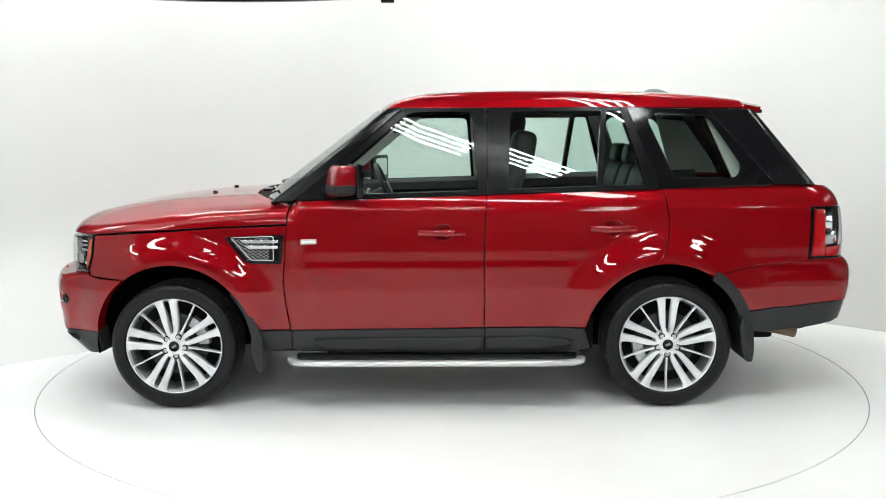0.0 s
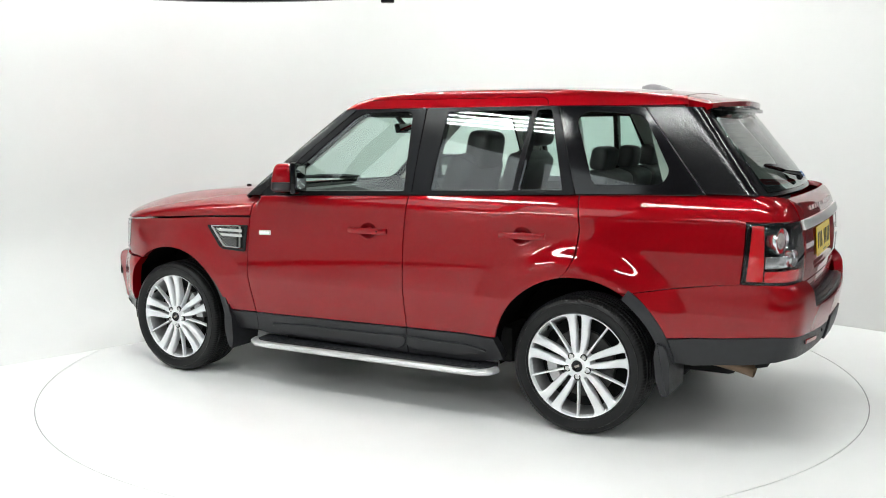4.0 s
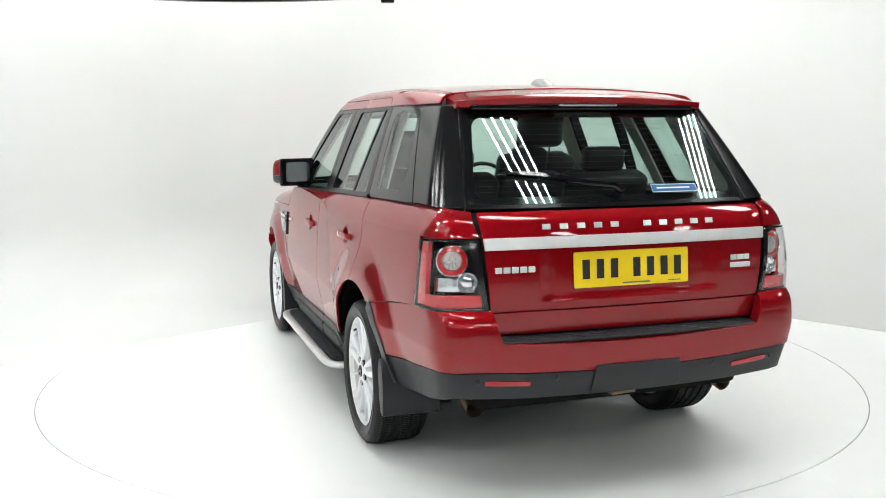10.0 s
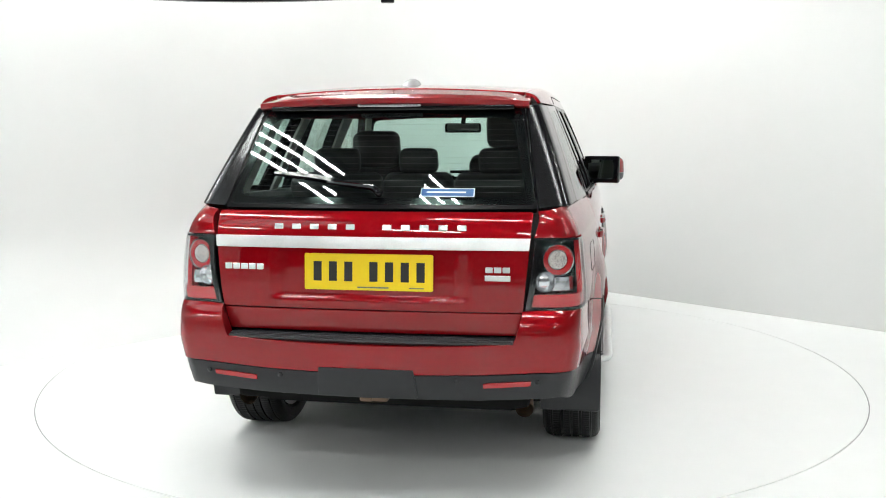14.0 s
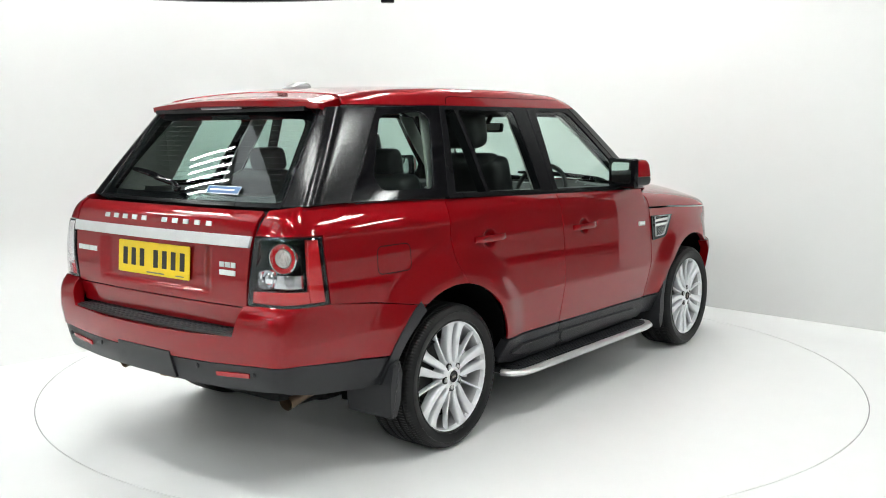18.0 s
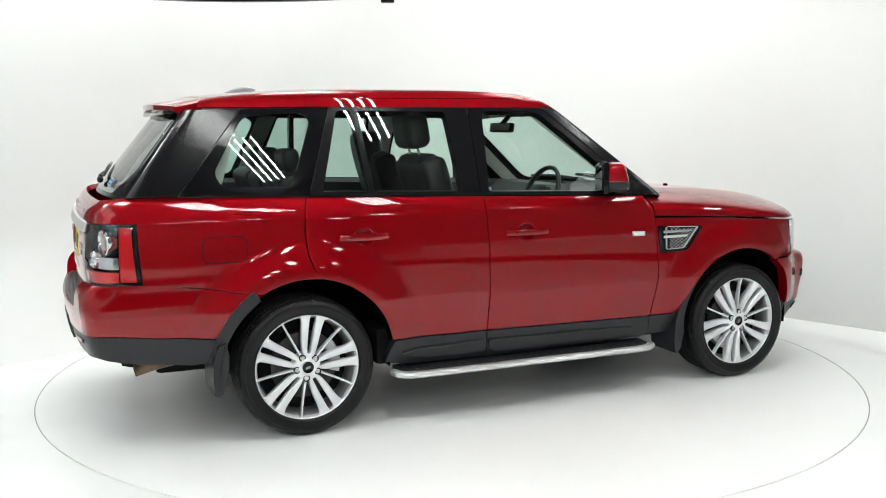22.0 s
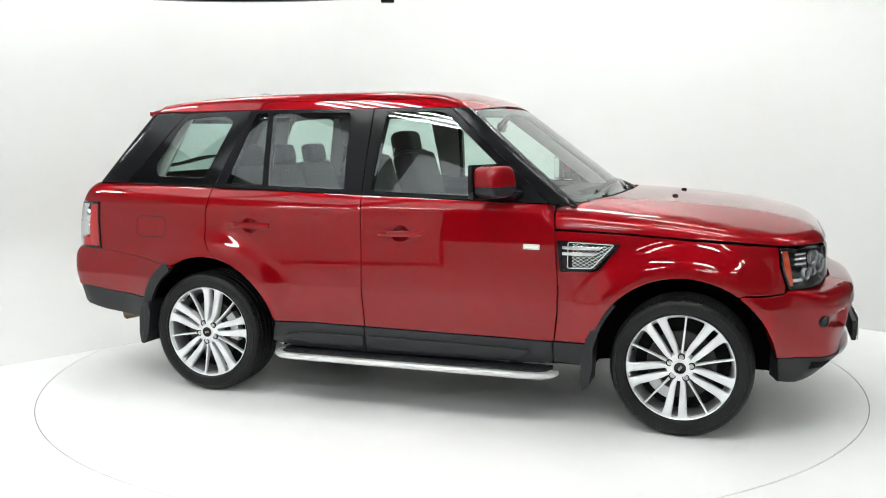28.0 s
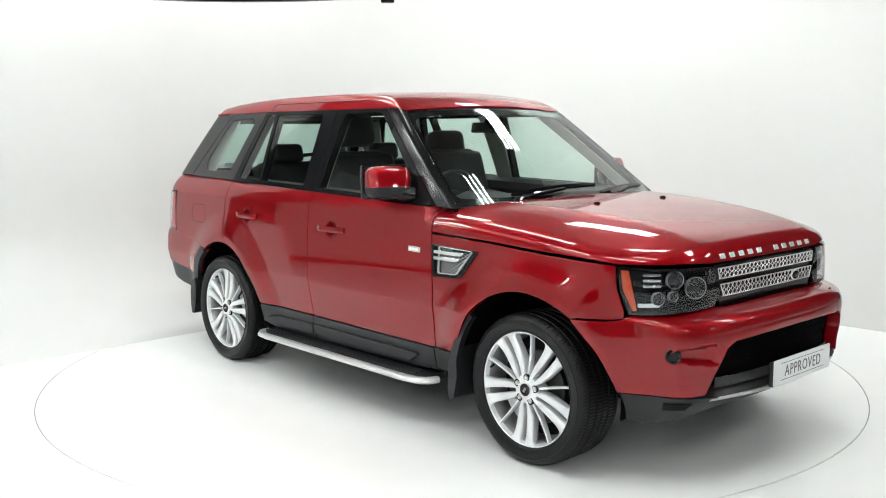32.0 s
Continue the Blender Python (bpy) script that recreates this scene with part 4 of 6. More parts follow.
def wheel_meshes():
    kit = {"tyre": tyre_mesh()}
    bm = bmesh.new()
    lathe(bm, [(0.2735, 0.098), (0.2745, 0.112), (0.2715, 0.1185), (0.2670, 0.1195), (0.2625, 0.116), (0.2600, 0.104), (0.2560, 0.096)], Matrix(), 72)
    kit["rim"] = bm_mesh("wheel", bm, ALLOY, 30)
    bm = bmesh.new()
    lathe(bm, [(0.2565, 0.097), (0.2500, 0.080), (0.2440, 0.05), (0.2400, -0.02), (0.2440, -0.11), (0.262, -0.118)], Matrix(), 72)
    kit["barrel"] = bm_mesh("barrel", bm, ALLOY_DARK, 30)
    rails = ((0.050, 0.004, 0.022, 0.1165), (0.075, 0.008, 0.030, 0.1150), (0.100, 0.0095, 0.0385, 0.1115), (0.135, 0.0110, 0.0450, 0.1085), (0.170, 0.0120, 0.0500, 0.1075), (0.200, 0.0130, 0.0535, 0.1085),
             (0.220, 0.0138, 0.0560, 0.1105), (0.236, 0.0145, 0.0595, 0.1130), (0.248, 0.0145, 0.0630, 0.1150), (0.257, 0.0120, 0.0710, 0.1165), (0.264, 0.0080, 0.0830, 0.1170))
    for k, a in (("pair_a", 1), ("pair_b", -1)):
        kit[k] = spoke_mesh([(r, min(a * p, a * q), max(a * p, a * q), h) for r, p, q, h in rails], 0.056)
    thin = ((0.060, 0.0075, 0.112), (0.10, 0.0062, 0.106), (0.16, 0.0054, 0.103), (0.22, 0.0052, 0.105), (0.25, 0.0058, 0.109), (0.263, 0.0085, 0.112))
    kit["thin"] = spoke_mesh([(r, -w, w, h) for r, w, h in thin], 0.034)
    bm = bmesh.new()
    tube(bm, [(0.246, 0.030, 0.085), (0.240, 0.030, 0.100), (0.234, 0.030, 0.116)], [0.006, 0.0055, 0.005], 10)
    kit["valve"] = bm_mesh("tyre_valve", bm, RUBBER)
    bm = bmesh.new()
    rs = lathe(bm, [(0.030, 0.121), (0.036, 0.1225), (0.040, 0.119), (0.058, 0.117), (0.068, 0.112), (0.074, 0.095), (0.074, 0.05)], Matrix(), 40)
    bm.faces.new(rs[0])
    kit["hub"] = bm_mesh("hub", bm, ALLOY, 30)
    bm = bmesh.new()
    rs = lathe(bm, [(0.0285, 0.1205), (0.0295, 0.1235), (0.0275, 0.1255), (0.0255, 0.1243)], Matrix(), 32)
    bm.faces.new(rs[-1])
    kit["cap"] = bm_mesh("centre_cap", bm, GLOSS_BLACK)
    bm = bmesh.new()
    box(bm, pose(0, 0, 0.1245, 0, 0, 25), 0.026, 0.012, 0.0035, 0.001)
    kit["badge"] = bm_mesh("cap_badge", bm, STEEL)
    # black ring round each nut stands for the shade of its recess
    bm = bmesh.new()
    rs = lathe(bm, [(0.0178, 0.110), (0.0178, 0.1180), (0.0128, 0.1185), (0.0128, 0.112)], Matrix.Translation((0.057, 0, 0)), 18)
    kit["seat"] = bm_mesh("nut_shade_ring", bm, GLOSS_BLACK)
    bm = bmesh.new()
    rs = lathe(bm, [(0.0112, 0.108), (0.0112, 0.1215), (0.0085, 0.1235)], Matrix.Translation((0.057, 0, 0)), 6)
    bm.faces.new(rs[-1])
    kit["nut"] = bm_mesh("wheel_nut", bm, BADGE)
    bm = bmesh.new()
    lathe(bm, [(0.07, 0.045), (0.172, 0.045), (0.175, 0.03), (0.172, 0.015), (0.07, 0.015)], Matrix(), 48)
    kit["disc"] = bm_mesh("brake_disc", bm, BRAKE)
    bm = bmesh.new()
    loft(bm, [[Vector((r * math.cos(radians(i * 7)), r * math.sin(radians(i * 7)), z)) for r, z in ((0.125, 0.02), (0.186, 0.02), (0.190, 0.05), (0.184, 0.068), (0.132, 0.070), (0.125, 0.06))] for i in range(-4, 5)])
    kit["caliper"] = bm_mesh("brake_caliper", bm, ALLOY_DARK)
    bm = bmesh.new()
    rs = lathe(bm, [(0.236, 0.0), (0.02, 0.0), (0.02, -0.02), (0.236, -0.02)], Matrix(), 32)
    kit["back"] = bm_mesh("brake_backplate", bm, UNDER)
    return kit


def wheel(kit, x, y, turn):
    s = 1 if y > 0 else -1
    m = pose(x, y, 0.355, -90 * s, 0, 0) @ pose(0, 0, 0, 0, 0, turn)
    hub = new("wheel", kit["rim"])
    hub.parent = car
    hub.matrix_basis = m
    tagged(hub, "silver multi-spoke alloy wheel with a black tyre")

    def sub(name, key, a=0.0):
        ob = new(name, kit[key])
        ob.parent = hub
        ob.matrix_basis = pose(0, 0, 0, 0, 0, a)
        return ob
    tagged(sub("tyre", "tyre"), "black low-profile road tyre")
    for k in range(5):
        up = -90 * s + 72 * k
        sub("spoke", "pair_a", up)
        sub("spoke", "pair_b", up)
        sub("spoke", "thin", up + 36)
        sub("nut_shade_ring", "seat", up + 36)
        sub("wheel_nut", "nut", up + 36)
    for name, key in (("hub", "hub"), ("centre_cap", "cap"), ("cap_badge", "badge"), ("barrel", "barrel"), ("brake_disc", "disc"), ("brake_backplate", "back")):
        sub(name, key)
    sub("tyre_valve", "valve", 36 - 90 * s)
    sub("brake_caliper", "caliper", 200 if x > 0 else 20)


KIT = wheel_meshes()
for wx, wy, turn in ((1.3725, 0.800, 9), (-1.3725, 0.800, 0), (1.3725, -0.800, 31), (-1.3725, -0.800, -8)):
    wheel(KIT, wx, wy, turn)

# ---- underbody, arches, flaps, steps -------------------------------------
bm = bmesh.new()
box(bm, pose(-0.1, 0, 0.62), 3.95, 1.16, 0.62, 0.03)
box(bm, pose(-0.05, 0, 0.40), 1.85, 1.66, 0.20, 0.03)
box(bm, pose(-2.05, 0, 0.60), 0.55, 1.5, 0.30, 0.05)
box(bm, pose(1.76, 0, 0.70), 0.22, 1.20, 0.40, 0.05)
box(bm, pose(-2.0, 0, 0.45), 0.5, 1.3, 0.16, 0.05)
box(bm, pose(-1.2, 0, 0.30), 1.2, 0.9, 0.12, 0.03)
box(bm, pose(1.0, 0, 0.30), 1.6, 0.8, 0.12, 0.03)
tube(bm, [(-1.3725, -0.7, 0.33), (-1.3725, 0.7, 0.33)], 0.045)
tube(bm, [(1.3725, -0.7, 0.33), (1.3725, 0.7, 0.33)], 0.045)
part("underbody", bm, UNDER, car)
for cx, cz, r in (FRONT_ARCH, REAR_ARCH):
    for s in (1, -1):
        bm = bmesh.new()
        pts = arc(cx, cz, r + 0.007, -8, 188, 28)
        skin = flank(F_body if cx > 0 else F_bump_r, pts)
        rows = [[bm.verts.new((x, s * y, z)) for x, z in pts] for y in (0.60, 0.80)] + [[bm.verts.new((p[0], s * min(0.93, max(0.82, p[1] - 0.030)), p[2])) for p in skin]]
        for a, b in zip(rows, rows[1:]):
            for i in range(len(pts) - 1):
                bm.faces.new((a[i], a[i + 1], b[i + 1], b[i]))
        mid = bm.verts.new((cx, s * 0.60, cz))
        for i in range(len(pts) - 1):
            bm.faces.new((rows[0][i], rows[0][i + 1], mid))
        part("arch_liner", bm, RECESS_BLACK, car)


def rear_flap(bm, s):
    low = rounded([(-1.775, 0.52), (-1.822, 0.50), (-1.842, 0.42), (-1.846, 0.33), (-1.842, 0.257), (-1.808, 0.257), (-1.780, 0.33), (-1.765, 0.45)], 0.012, 3)
    prism(bm, low, Matrix(((1, 0, 0, 0), (0, 0, -s, s * 0.934), (0, 1, 0, 0), (0, 0, 0, 1))), 0.27)
    bmesh.ops.bevel(bm, geom=[e for e in bm.edges if all(abs(abs(v.co.y) - 0.934) < 1e-4 for v in e.verts)], offset=0.012, segments=3, profile=0.6, affect="EDGES")


def front_flap(bm, s):
    out = arc(1.3725, 0.355, 0.480, 138, 165, 8) + [(0.878, 0.40), (0.872, 0.26), (0.885, 0.205), (0.915, 0.23), (0.938, 0.33), (0.935, 0.42)]
    out += arc(1.3725, 0.355, 0.438, 165, 138, 8)
    prism(bm, out, Matrix(((1, 0, 0, 0), (0, 0, -s, s * 0.945), (0, 1, 0, 0), (0, 0, 0, 1))), 0.035)
    low = [(0.90, 0.48), (0.872, 0.30), (0.885, 0.205), (0.91, 0.22), (0.925, 0.48)]
    prism(bm, low, Matrix(((1, 0, 0, 0), (0, 0, -s, s * 0.943), (0, 1, 0, 0), (0, 0, 0, 1))), 0.24)


for flap_body, way in zip(sided(rear_flap, "mud_flap", PLASTIC, car), ("y+", "y-")):
    strip = arc(-1.36, 0.355, 0.494, 124, 173, 12) + arc(-1.36, 0.355, 0.438, 173, 124, 12)
    panel("flap_strip", strip, way, F_bump_r, PLASTIC, flap_body, lift=0.006, depth=0.03, gap=0, step=0.02)
sided(front_flap, "mud_flap", PLASTIC, car)


def step_bar(bm, s):
    """A rounded aluminium nosing, its ends bent in."""
    sec = [(0.0, 0.016), (0.018, 0.019), (0.032, 0.014), (0.038, 0.003), (0.036, -0.009), (0.022, -0.018), (0.0, -0.020), (-0.010, -0.012), (-0.010, 0.012)]
    path = [(0.715, 0.875), (0.70, 0.925), (0.66, 0.955), (0.58, 0.966), (-0.76, 0.966), (-0.84, 0.955), (-0.875, 0.925), (-0.885, 0.875)]
    P = [Vector((x, y, 0)) for x, y in path]
    rings = []
    for i, p in enumerate(P):
        t = (P[min(i + 1, len(P) - 1)] - P[max(i - 1, 0)]).normalized()
        n = Vector((t.y, -t.x, 0))
        if n.dot(p - Vector((-0.09, 0.5, 0))) < 0:
            n = -n
        rings.append([Vector(((p + n * a).x, s * (p + n * a).y, 0.268 + b)) for a, b in sec])
    loft(bm, rings)


def step_tread(bm, s):
    poly = [(0.70, 0.86), (0.69, 0.92), (0.64, 0.95), (-0.80, 0.95), (-0.865, 0.92), (-0.875, 0.86), (-0.875, 0.80), (0.70, 0.80)]
    prism(bm, [(x, s * y) for x, y in poly], Matrix.Translation((0, 0, 0.254)), 0.034)
    for i in range(5):
        box(bm, pose(-0.09, s * (0.87 + i * 0.017), 0.290), 1.42, 0.008, 0.006)
    for x in (0.5, -0.1, -0.7):
        box(bm, pose(x, s * 0.72, 0.30), 0.06, 0.24, 0.04, 0.006)


sided(step_tread, "step_tread", PLASTIC, car)
sided(step_bar, "side_step", BRUSHED, car, "brushed aluminium side step edge")

# exhausts
for s in (1, -1):
    bm = bmesh.new()
    tube(bm, [(-1.75, s * 0.60, 0.40), (-2.0, s * 0.61, 0.395), (-2.10, s * 0.615, 0.380), (-2.185, s * 0.62, 0.362)], [0.034, 0.034, 0.036, 0.038], 18, close=False)
    tube(bm, [(-1.75, s * 0.60, 0.40), (-2.0, s * 0.61, 0.395), (-2.10, s * 0.615, 0.380), (-2.18, s * 0.62, 0.362)], [0.030, 0.030, 0.032, 0.034], 18, close=False)
    part("exhaust_pipe", bm, RUSTY, car)
bm = bmesh.new()
box(bm, pose(-2.28, 0.0, 0.43), 0.14, 0.12, 0.03, 0.008)
box(bm, pose(-2.33, 0.03, 0.425), 0.05, 0.05, 0.022, 0.008)
part("towing_eye", bm, RUSTY, car)

# ---- spoiler, cowl, roof fittings ----------------------------------------
bm = bmesh.new()
rings = []
for i in range(25):
    y = -0.612 + 1.224 * i / 24
    a = abs(y)
    z0 = float(roof_c(-1.80)) - 0.075 * a * a - 0.004
    end = -2.015 + 0.20 * a * a
    zt = 1.690 - 0.05 * a * a
    drop = 0.012 * max(0, (a - 0.5) / 0.11) ** 2
    rings.append([Vector((-1.802, y, z0 - drop)), Vector((-1.90, y, z0 - 0.021 - drop)), Vector((end + 0.02, y, zt + 0.004 - drop)), Vector((end, y, zt - 0.006)), Vector((end + 0.004, y, zt - 0.030)),
                  Vector((end + 0.03, y, zt - 0.040)), Vector((-1.84, y, 1.648 - 0.02 * a * a)), Vector((-1.80, y, 1.66 - 0.02 * a * a))])
loft(bm, rings)
part("roof_spoiler", bm, PAINT, car, angle=40)
bm = bmesh.new()
box(bm, pose(-1.905, 0, 1.640), 0.13, 1.10, 0.022, 0.006)
part("spoiler_underside", bm, GLOSS_BLACK, car)
bm = bmesh.new()
box(bm, pose(-1.985, 0, 1.655, 0, -8, 0), 0.020, 0.285, 0.020, 0.005)
part("high_brake_light", bm, material("pale_brake_lens", (0.55, 0.50, 0.50), 0.2, 0, 0.5, 0.2, 400), car, "clear high-level brake lamp")
bm = bmesh.new()
for i in range(19):
    box(bm, pose(-1.996, -0.126 + 0.014 * i, 1.655), 0.003, 0.008, 0.012)
part("brake_light_leds", bm, GREY_INK, car)
bm = bmesh.new()
rings = []
for i in range(9):
    t = i / 8
    x = -1.40 - 0.20 * t
    w = 0.042 * math.sqrt(max(0.02, 1 - (2 * t - 1) ** 4))
    h = 0.036 * math.sin(math.pi * min(1, 0.12 + 0.88 * t) ** 0.8)
    z = float(roof_c(x)) - 0.006
    rings.append([Vector((x, w * math.cos(radians(a)), z + h * math.sin(radians(a)))) for a in range(0, 181, 20)])
loft(bm, rings)
part("roof_aerial", bm, material("grey_aerial", (0.20, 0.20, 0.21), 0.35, 0, 0.4), car)
bm = bmesh.new()
rings = []
for i in range(21):
    y = -0.66 + 1.32 * i / 20
    f = SCREEN_X + (1.68 - 1.165) / 0.74 - SCREEN_BOW * y * y
    rings.append([Vector((f - 0.02, y, 1.175)), Vector((f + 0.03, y, 1.164 - 0.04 * y * y)), Vector((f + 0.13, y, 1.160 - 0.05 * y * y)), Vector((f + 0.13, y, 1.10)), Vector((f - 0.02, y, 1.10))])
loft(bm, rings)
part("windscreen_cowl", bm, PLASTIC, car)


def wiper(name, foot, tip, blade_a, blade_b, lift):
    bm = bmesh.new()
    tube(bm, [foot, tuple(np.array(foot) + (np.array(tip) - np.array(foot)) * 0.12 + np.array((0, 0, 0.015))), tip], [0.016, 0.014, 0.009], 8)
    bmesh.ops.create_icosphere(bm, subdivisions=2, radius=0.018, matrix=Matrix.Translation(foot))
    arm = part(name, bm, GLOSS_BLACK, car)
    bm = bmesh.new()
    a, b = np.array(blade_a), np.array(blade_b)
    n = 9
    rings = []
    for i in range(n):
        p = a + (b - a) * i / (n - 1) + np.array(lift) * math.sin(math.pi * i / (n - 1))
        w = 0.013 * (0.6 + 0.4 * math.sin(math.pi * i / (n - 1)))
        rings.append([Vector(p + np.array(q)) for q in ((w, 0, 0), (0, 0, w * 1.2), (-w, 0, 0), (0, 0, -w * 1.2))])
    loft(bm, rings)
    part("wiper_blade", bm, GLOSS_BLACK, arm)


def on_screen(y, z, up=0.012):
    return (SCREEN_X + (1.68 - z) / 0.74 - SCREEN_BOW * y * y + up, y, z)


wiper("windscreen_wiper", on_screen(-0.50, 1.175, 0.03), on_screen(-0.10, 1.222, 0.02), on_screen(-0.48, 1.205), on_screen(0.20, 1.232), (0.0, 0.0, 0.006))
wiper("windscreen_wiper", on_screen(0.22, 1.170, 0.03), on_screen(0.50, 1.205, 0.02), on_screen(0.18, 1.190), on_screen(0.72, 1.205), (0.0, 0.0, 0.006))


def on_tail(y, z, up=0.012):
    return (-2.275 + (z - 1.235) * 0.80 + 0.12 * y * y - up, y, z)


wiper("rear_wiper", on_tail(-0.015, 1.285, 0.03), on_tail(0.22, 1.325, 0.02), on_tail(0.06, 1.305, 0.02), on_tail(0.47, 1.36, 0.02), (0.0, 0.0, 0.008))
for s in (1, -1):
    bm = bmesh.new()
    z = float(bonnet_z(1.27, 0.284))
    rs = lathe(bm, [(0.016, -0.004), (0.017, 0.004), (0.012, 0.010), (0.004, 0.012)], Matrix.Translation((1.27, s * 0.284, z)), 14)
    bm.faces.new(rs[-1])
    part("washer_jet", bm, GLOSS_BLACK, car)

# ---- mirrors -------------------------------------------------------------


def pod(bm, m, sx, sy, sz, cut, e=0.42):
    """A rounded shell, superelliptic; cut keeps the part above or below z."""
    n, k = 28, 14
    rings = []
    for i in range(k + 1):
        v = -math.pi / 2 + math.pi * i / k
        ring = []
        for j in range(n):
            u = 2 * math.pi * j / n

            def p(c, q):
                return math.copysign(abs(c) ** q, c)
            z = sz * p(math.sin(v), e)
            z = max(z, cut[0]) if cut[0] is not None else z
            z = min(z, cut[1]) if cut[1] is not None else z
            lean = 1 - 0.26 * (z / sz + 1) if math.cos(u) > 0 else 1.0
            ring.append(m @ Vector((lean * sx * p(math.cos(v), e) * p(math.cos(u), e), sy * p(math.cos(v), e) * p(math.sin(u), e), z)))
        rings.append(ring)
    loft(bm, rings)
    bmesh.ops.remove_doubles(bm, verts=bm.verts, dist=1e-5)


for s in (1, -1):
    m = pose(0.425, s * 0.952, 1.274, 0, 0, s * 22)
    bm = bmesh.new()
    pod(bm, m, 0.080, 0.116, 0.084, (-0.022, None))
    shell = part("door_mirror", bm, PAINT, car, "red and black door mirror", angle=60)
    bm = bmesh.new()
    pod(bm, m @ pose(0, 0, 0), 0.077, 0.113, 0.082, (None, -0.0235))
    part("mirror_base", bm, PLASTIC, shell, angle=60)
    bm = bmesh.new()
    box(bm, m @ pose(-0.076, 0, -0.001), 0.036, 0.246, 0.180, 0.014, 3)
    part("mirror_frame", bm, GLOSS_BLACK, shell)
    bm = bmesh.new()
    prism(bm, rounded([(-0.090, -0.064), (0.090, -0.064), (0.090, 0.064), (-0.090, 0.064)], 0.03), m @ Matrix(((0, 0, -1, -0.0932), (-1, 0, 0, 0), (0, 1, 0, 0), (0, 0, 0, 1))), 0.002)
    part("mirror_glass", bm, MIRROR, shell)
    bm = bmesh.new()
    tube(bm, [(0.505, s * 0.845, 1.205), (0.485, s * 0.89, 1.212), (0.455, s * 0.94, 1.222), (0.43, s * 0.97, 1.23)], [0.046, 0.040, 0.036, 0.030], 14)
    part("mirror_arm", bm, GLOSS_BLACK, shell)

# ---- handles, vents, side badges, fuel flap ------------------------------
for s, way in ((1, "y+"), (-1, "y-")):
    for x0, x1, z in ((0.006, -0.252, 0.985), (-0.934, -1.190, 1.003)):
        xc = (x0 + x1) / 2
        bm = bmesh.new()
        rings = []
        for i in range(13):
            t = i / 12
            x = x0 + (x1 - x0) * t
            off = 0.012 + 0.016 * min(1, 6 * t, 6 * (1 - t))
            hh = 0.0165 * (0.9 + 0.1 * math.sin(math.pi * t))
            yy = float(side_y(x, z + 0.075)) + off + 0.004
            rings.append([Vector((x, s * (yy - 0.020), z + hh)), Vector((x, s * (yy - 0.003), z + hh)), Vector((x, s * yy, z + hh * 0.6)), Vector((x, s * yy, z - hh * 0.6)), Vector((x, s * (yy - 0.003), z - hh)), Vector((x, s * (yy - 0.020), z - hh))])
        loft(bm, rings)
        h = part("door_handle", bm, PAINT, car)
        bm = bmesh.new()
        bmesh.ops.create_uvsphere(bm, u_segments=8, v_segments=6, radius=0.006, matrix=Matrix.Translation((x1 + 0.055, s * (float(side_y(x1, z + 0.075)) + 0.029), z)))
        part("lock_button", bm, GLOSS_BLACK, h)
    # wing vent
    out = rounded([(0.742, 0.978), (1.068, 0.966), (1.055, 0.945), (0.955, 0.822), (0.76, 0.815)], [0.01, 0.01, 0.02, 0.03, 0.015])
    inn = rounded([(0.765, 0.968), (1.040, 0.957), (0.945, 0.836), (0.775, 0.831)], 0.01)
    vent = panel("wing_vent", out, way, F_body, GLOSS_BLACK, car, lift=0.010, depth=0.012, hole=inn, label="gloss black wing vent with silver bars")
    panel("vent_back", inn, way, F_body, UNDER, vent, lift=0.001, depth=0.004)
    for z, x1 in ((0.942, 0.98), (0.912, 0.955)):
        panel("vent_bar", rounded([(0.775, z + 0.0065), (x1, z + 0.0065), (x1 - 0.02, z - 0.0065), (0.775, z - 0.0065)], 0.003), way, F_body, CHROME, vent, lift=0.020, depth=0.012, gap=0)
    bm = bmesh.new()
    ins = np.array(rounded([(0.83, 0.962), (1.030, 0.953), (0.940, 0.840), (0.83, 0.836)], 0.002))
    for row in range(8):
        for k in range(17):
            for d in (1, -1):
                xa, za = 0.825 + k * 0.0148, 0.840 + row * 0.0176
                xb, zb = xa + 0.0148, za + 0.0088 * d
                if k % 2:
                    za, zb = zb, za
                if inside(ins, np.array([[(xa + xb) / 2, (za + zb) / 2]]))[0]:
                    tube(bm, [(xa, s * (float(side_y(xa, za)) + 0.010), za), (xb, s * (float(side_y(xb, zb)) + 0.010), zb)], 0.0010, 5)
    part("vent_mesh", bm, BADGE, vent)
    ring = rounded([(0.80, 0.971), (1.036, 0.963), (0.925, 0.839), (0.80, 0.836)], 0.012)
    panel("vent_frame", ring, way, F_body, BADGE, vent, lift=0.014, depth=0.012, gap=0, bevel=0.001, hole=[tuple(p) for p in inset(ring if area_of(ring) > 0 else ring[::-1], 0.0022)])
    rep = panel("side_repeater", rounded([(0.566, 0.952), (0.650, 0.950), (0.650, 0.926), (0.566, 0.928)], 0.004), way, F_body, material("repeater_rim", (0.7, 0.65, 0.6), 0.25, 0.2, 0.5) if s > 0 else bpy.data.materials["repeater_rim"], car, lift=0.006, depth=0.008, gap=0, label="pale side indicator lens")
    panel("lens", rounded([(0.574, 0.945), (0.642, 0.943), (0.642, 0.933), (0.574, 0.935)], 0.003), way, F_body, WHITE_PLATE, rep, lift=0.0085, depth=0.004, gap=0)
flap = rounded([(-1.655, 1.036), (-1.865, 1.036), (-1.868, 0.912), (-1.655, 0.912)], 0.035)
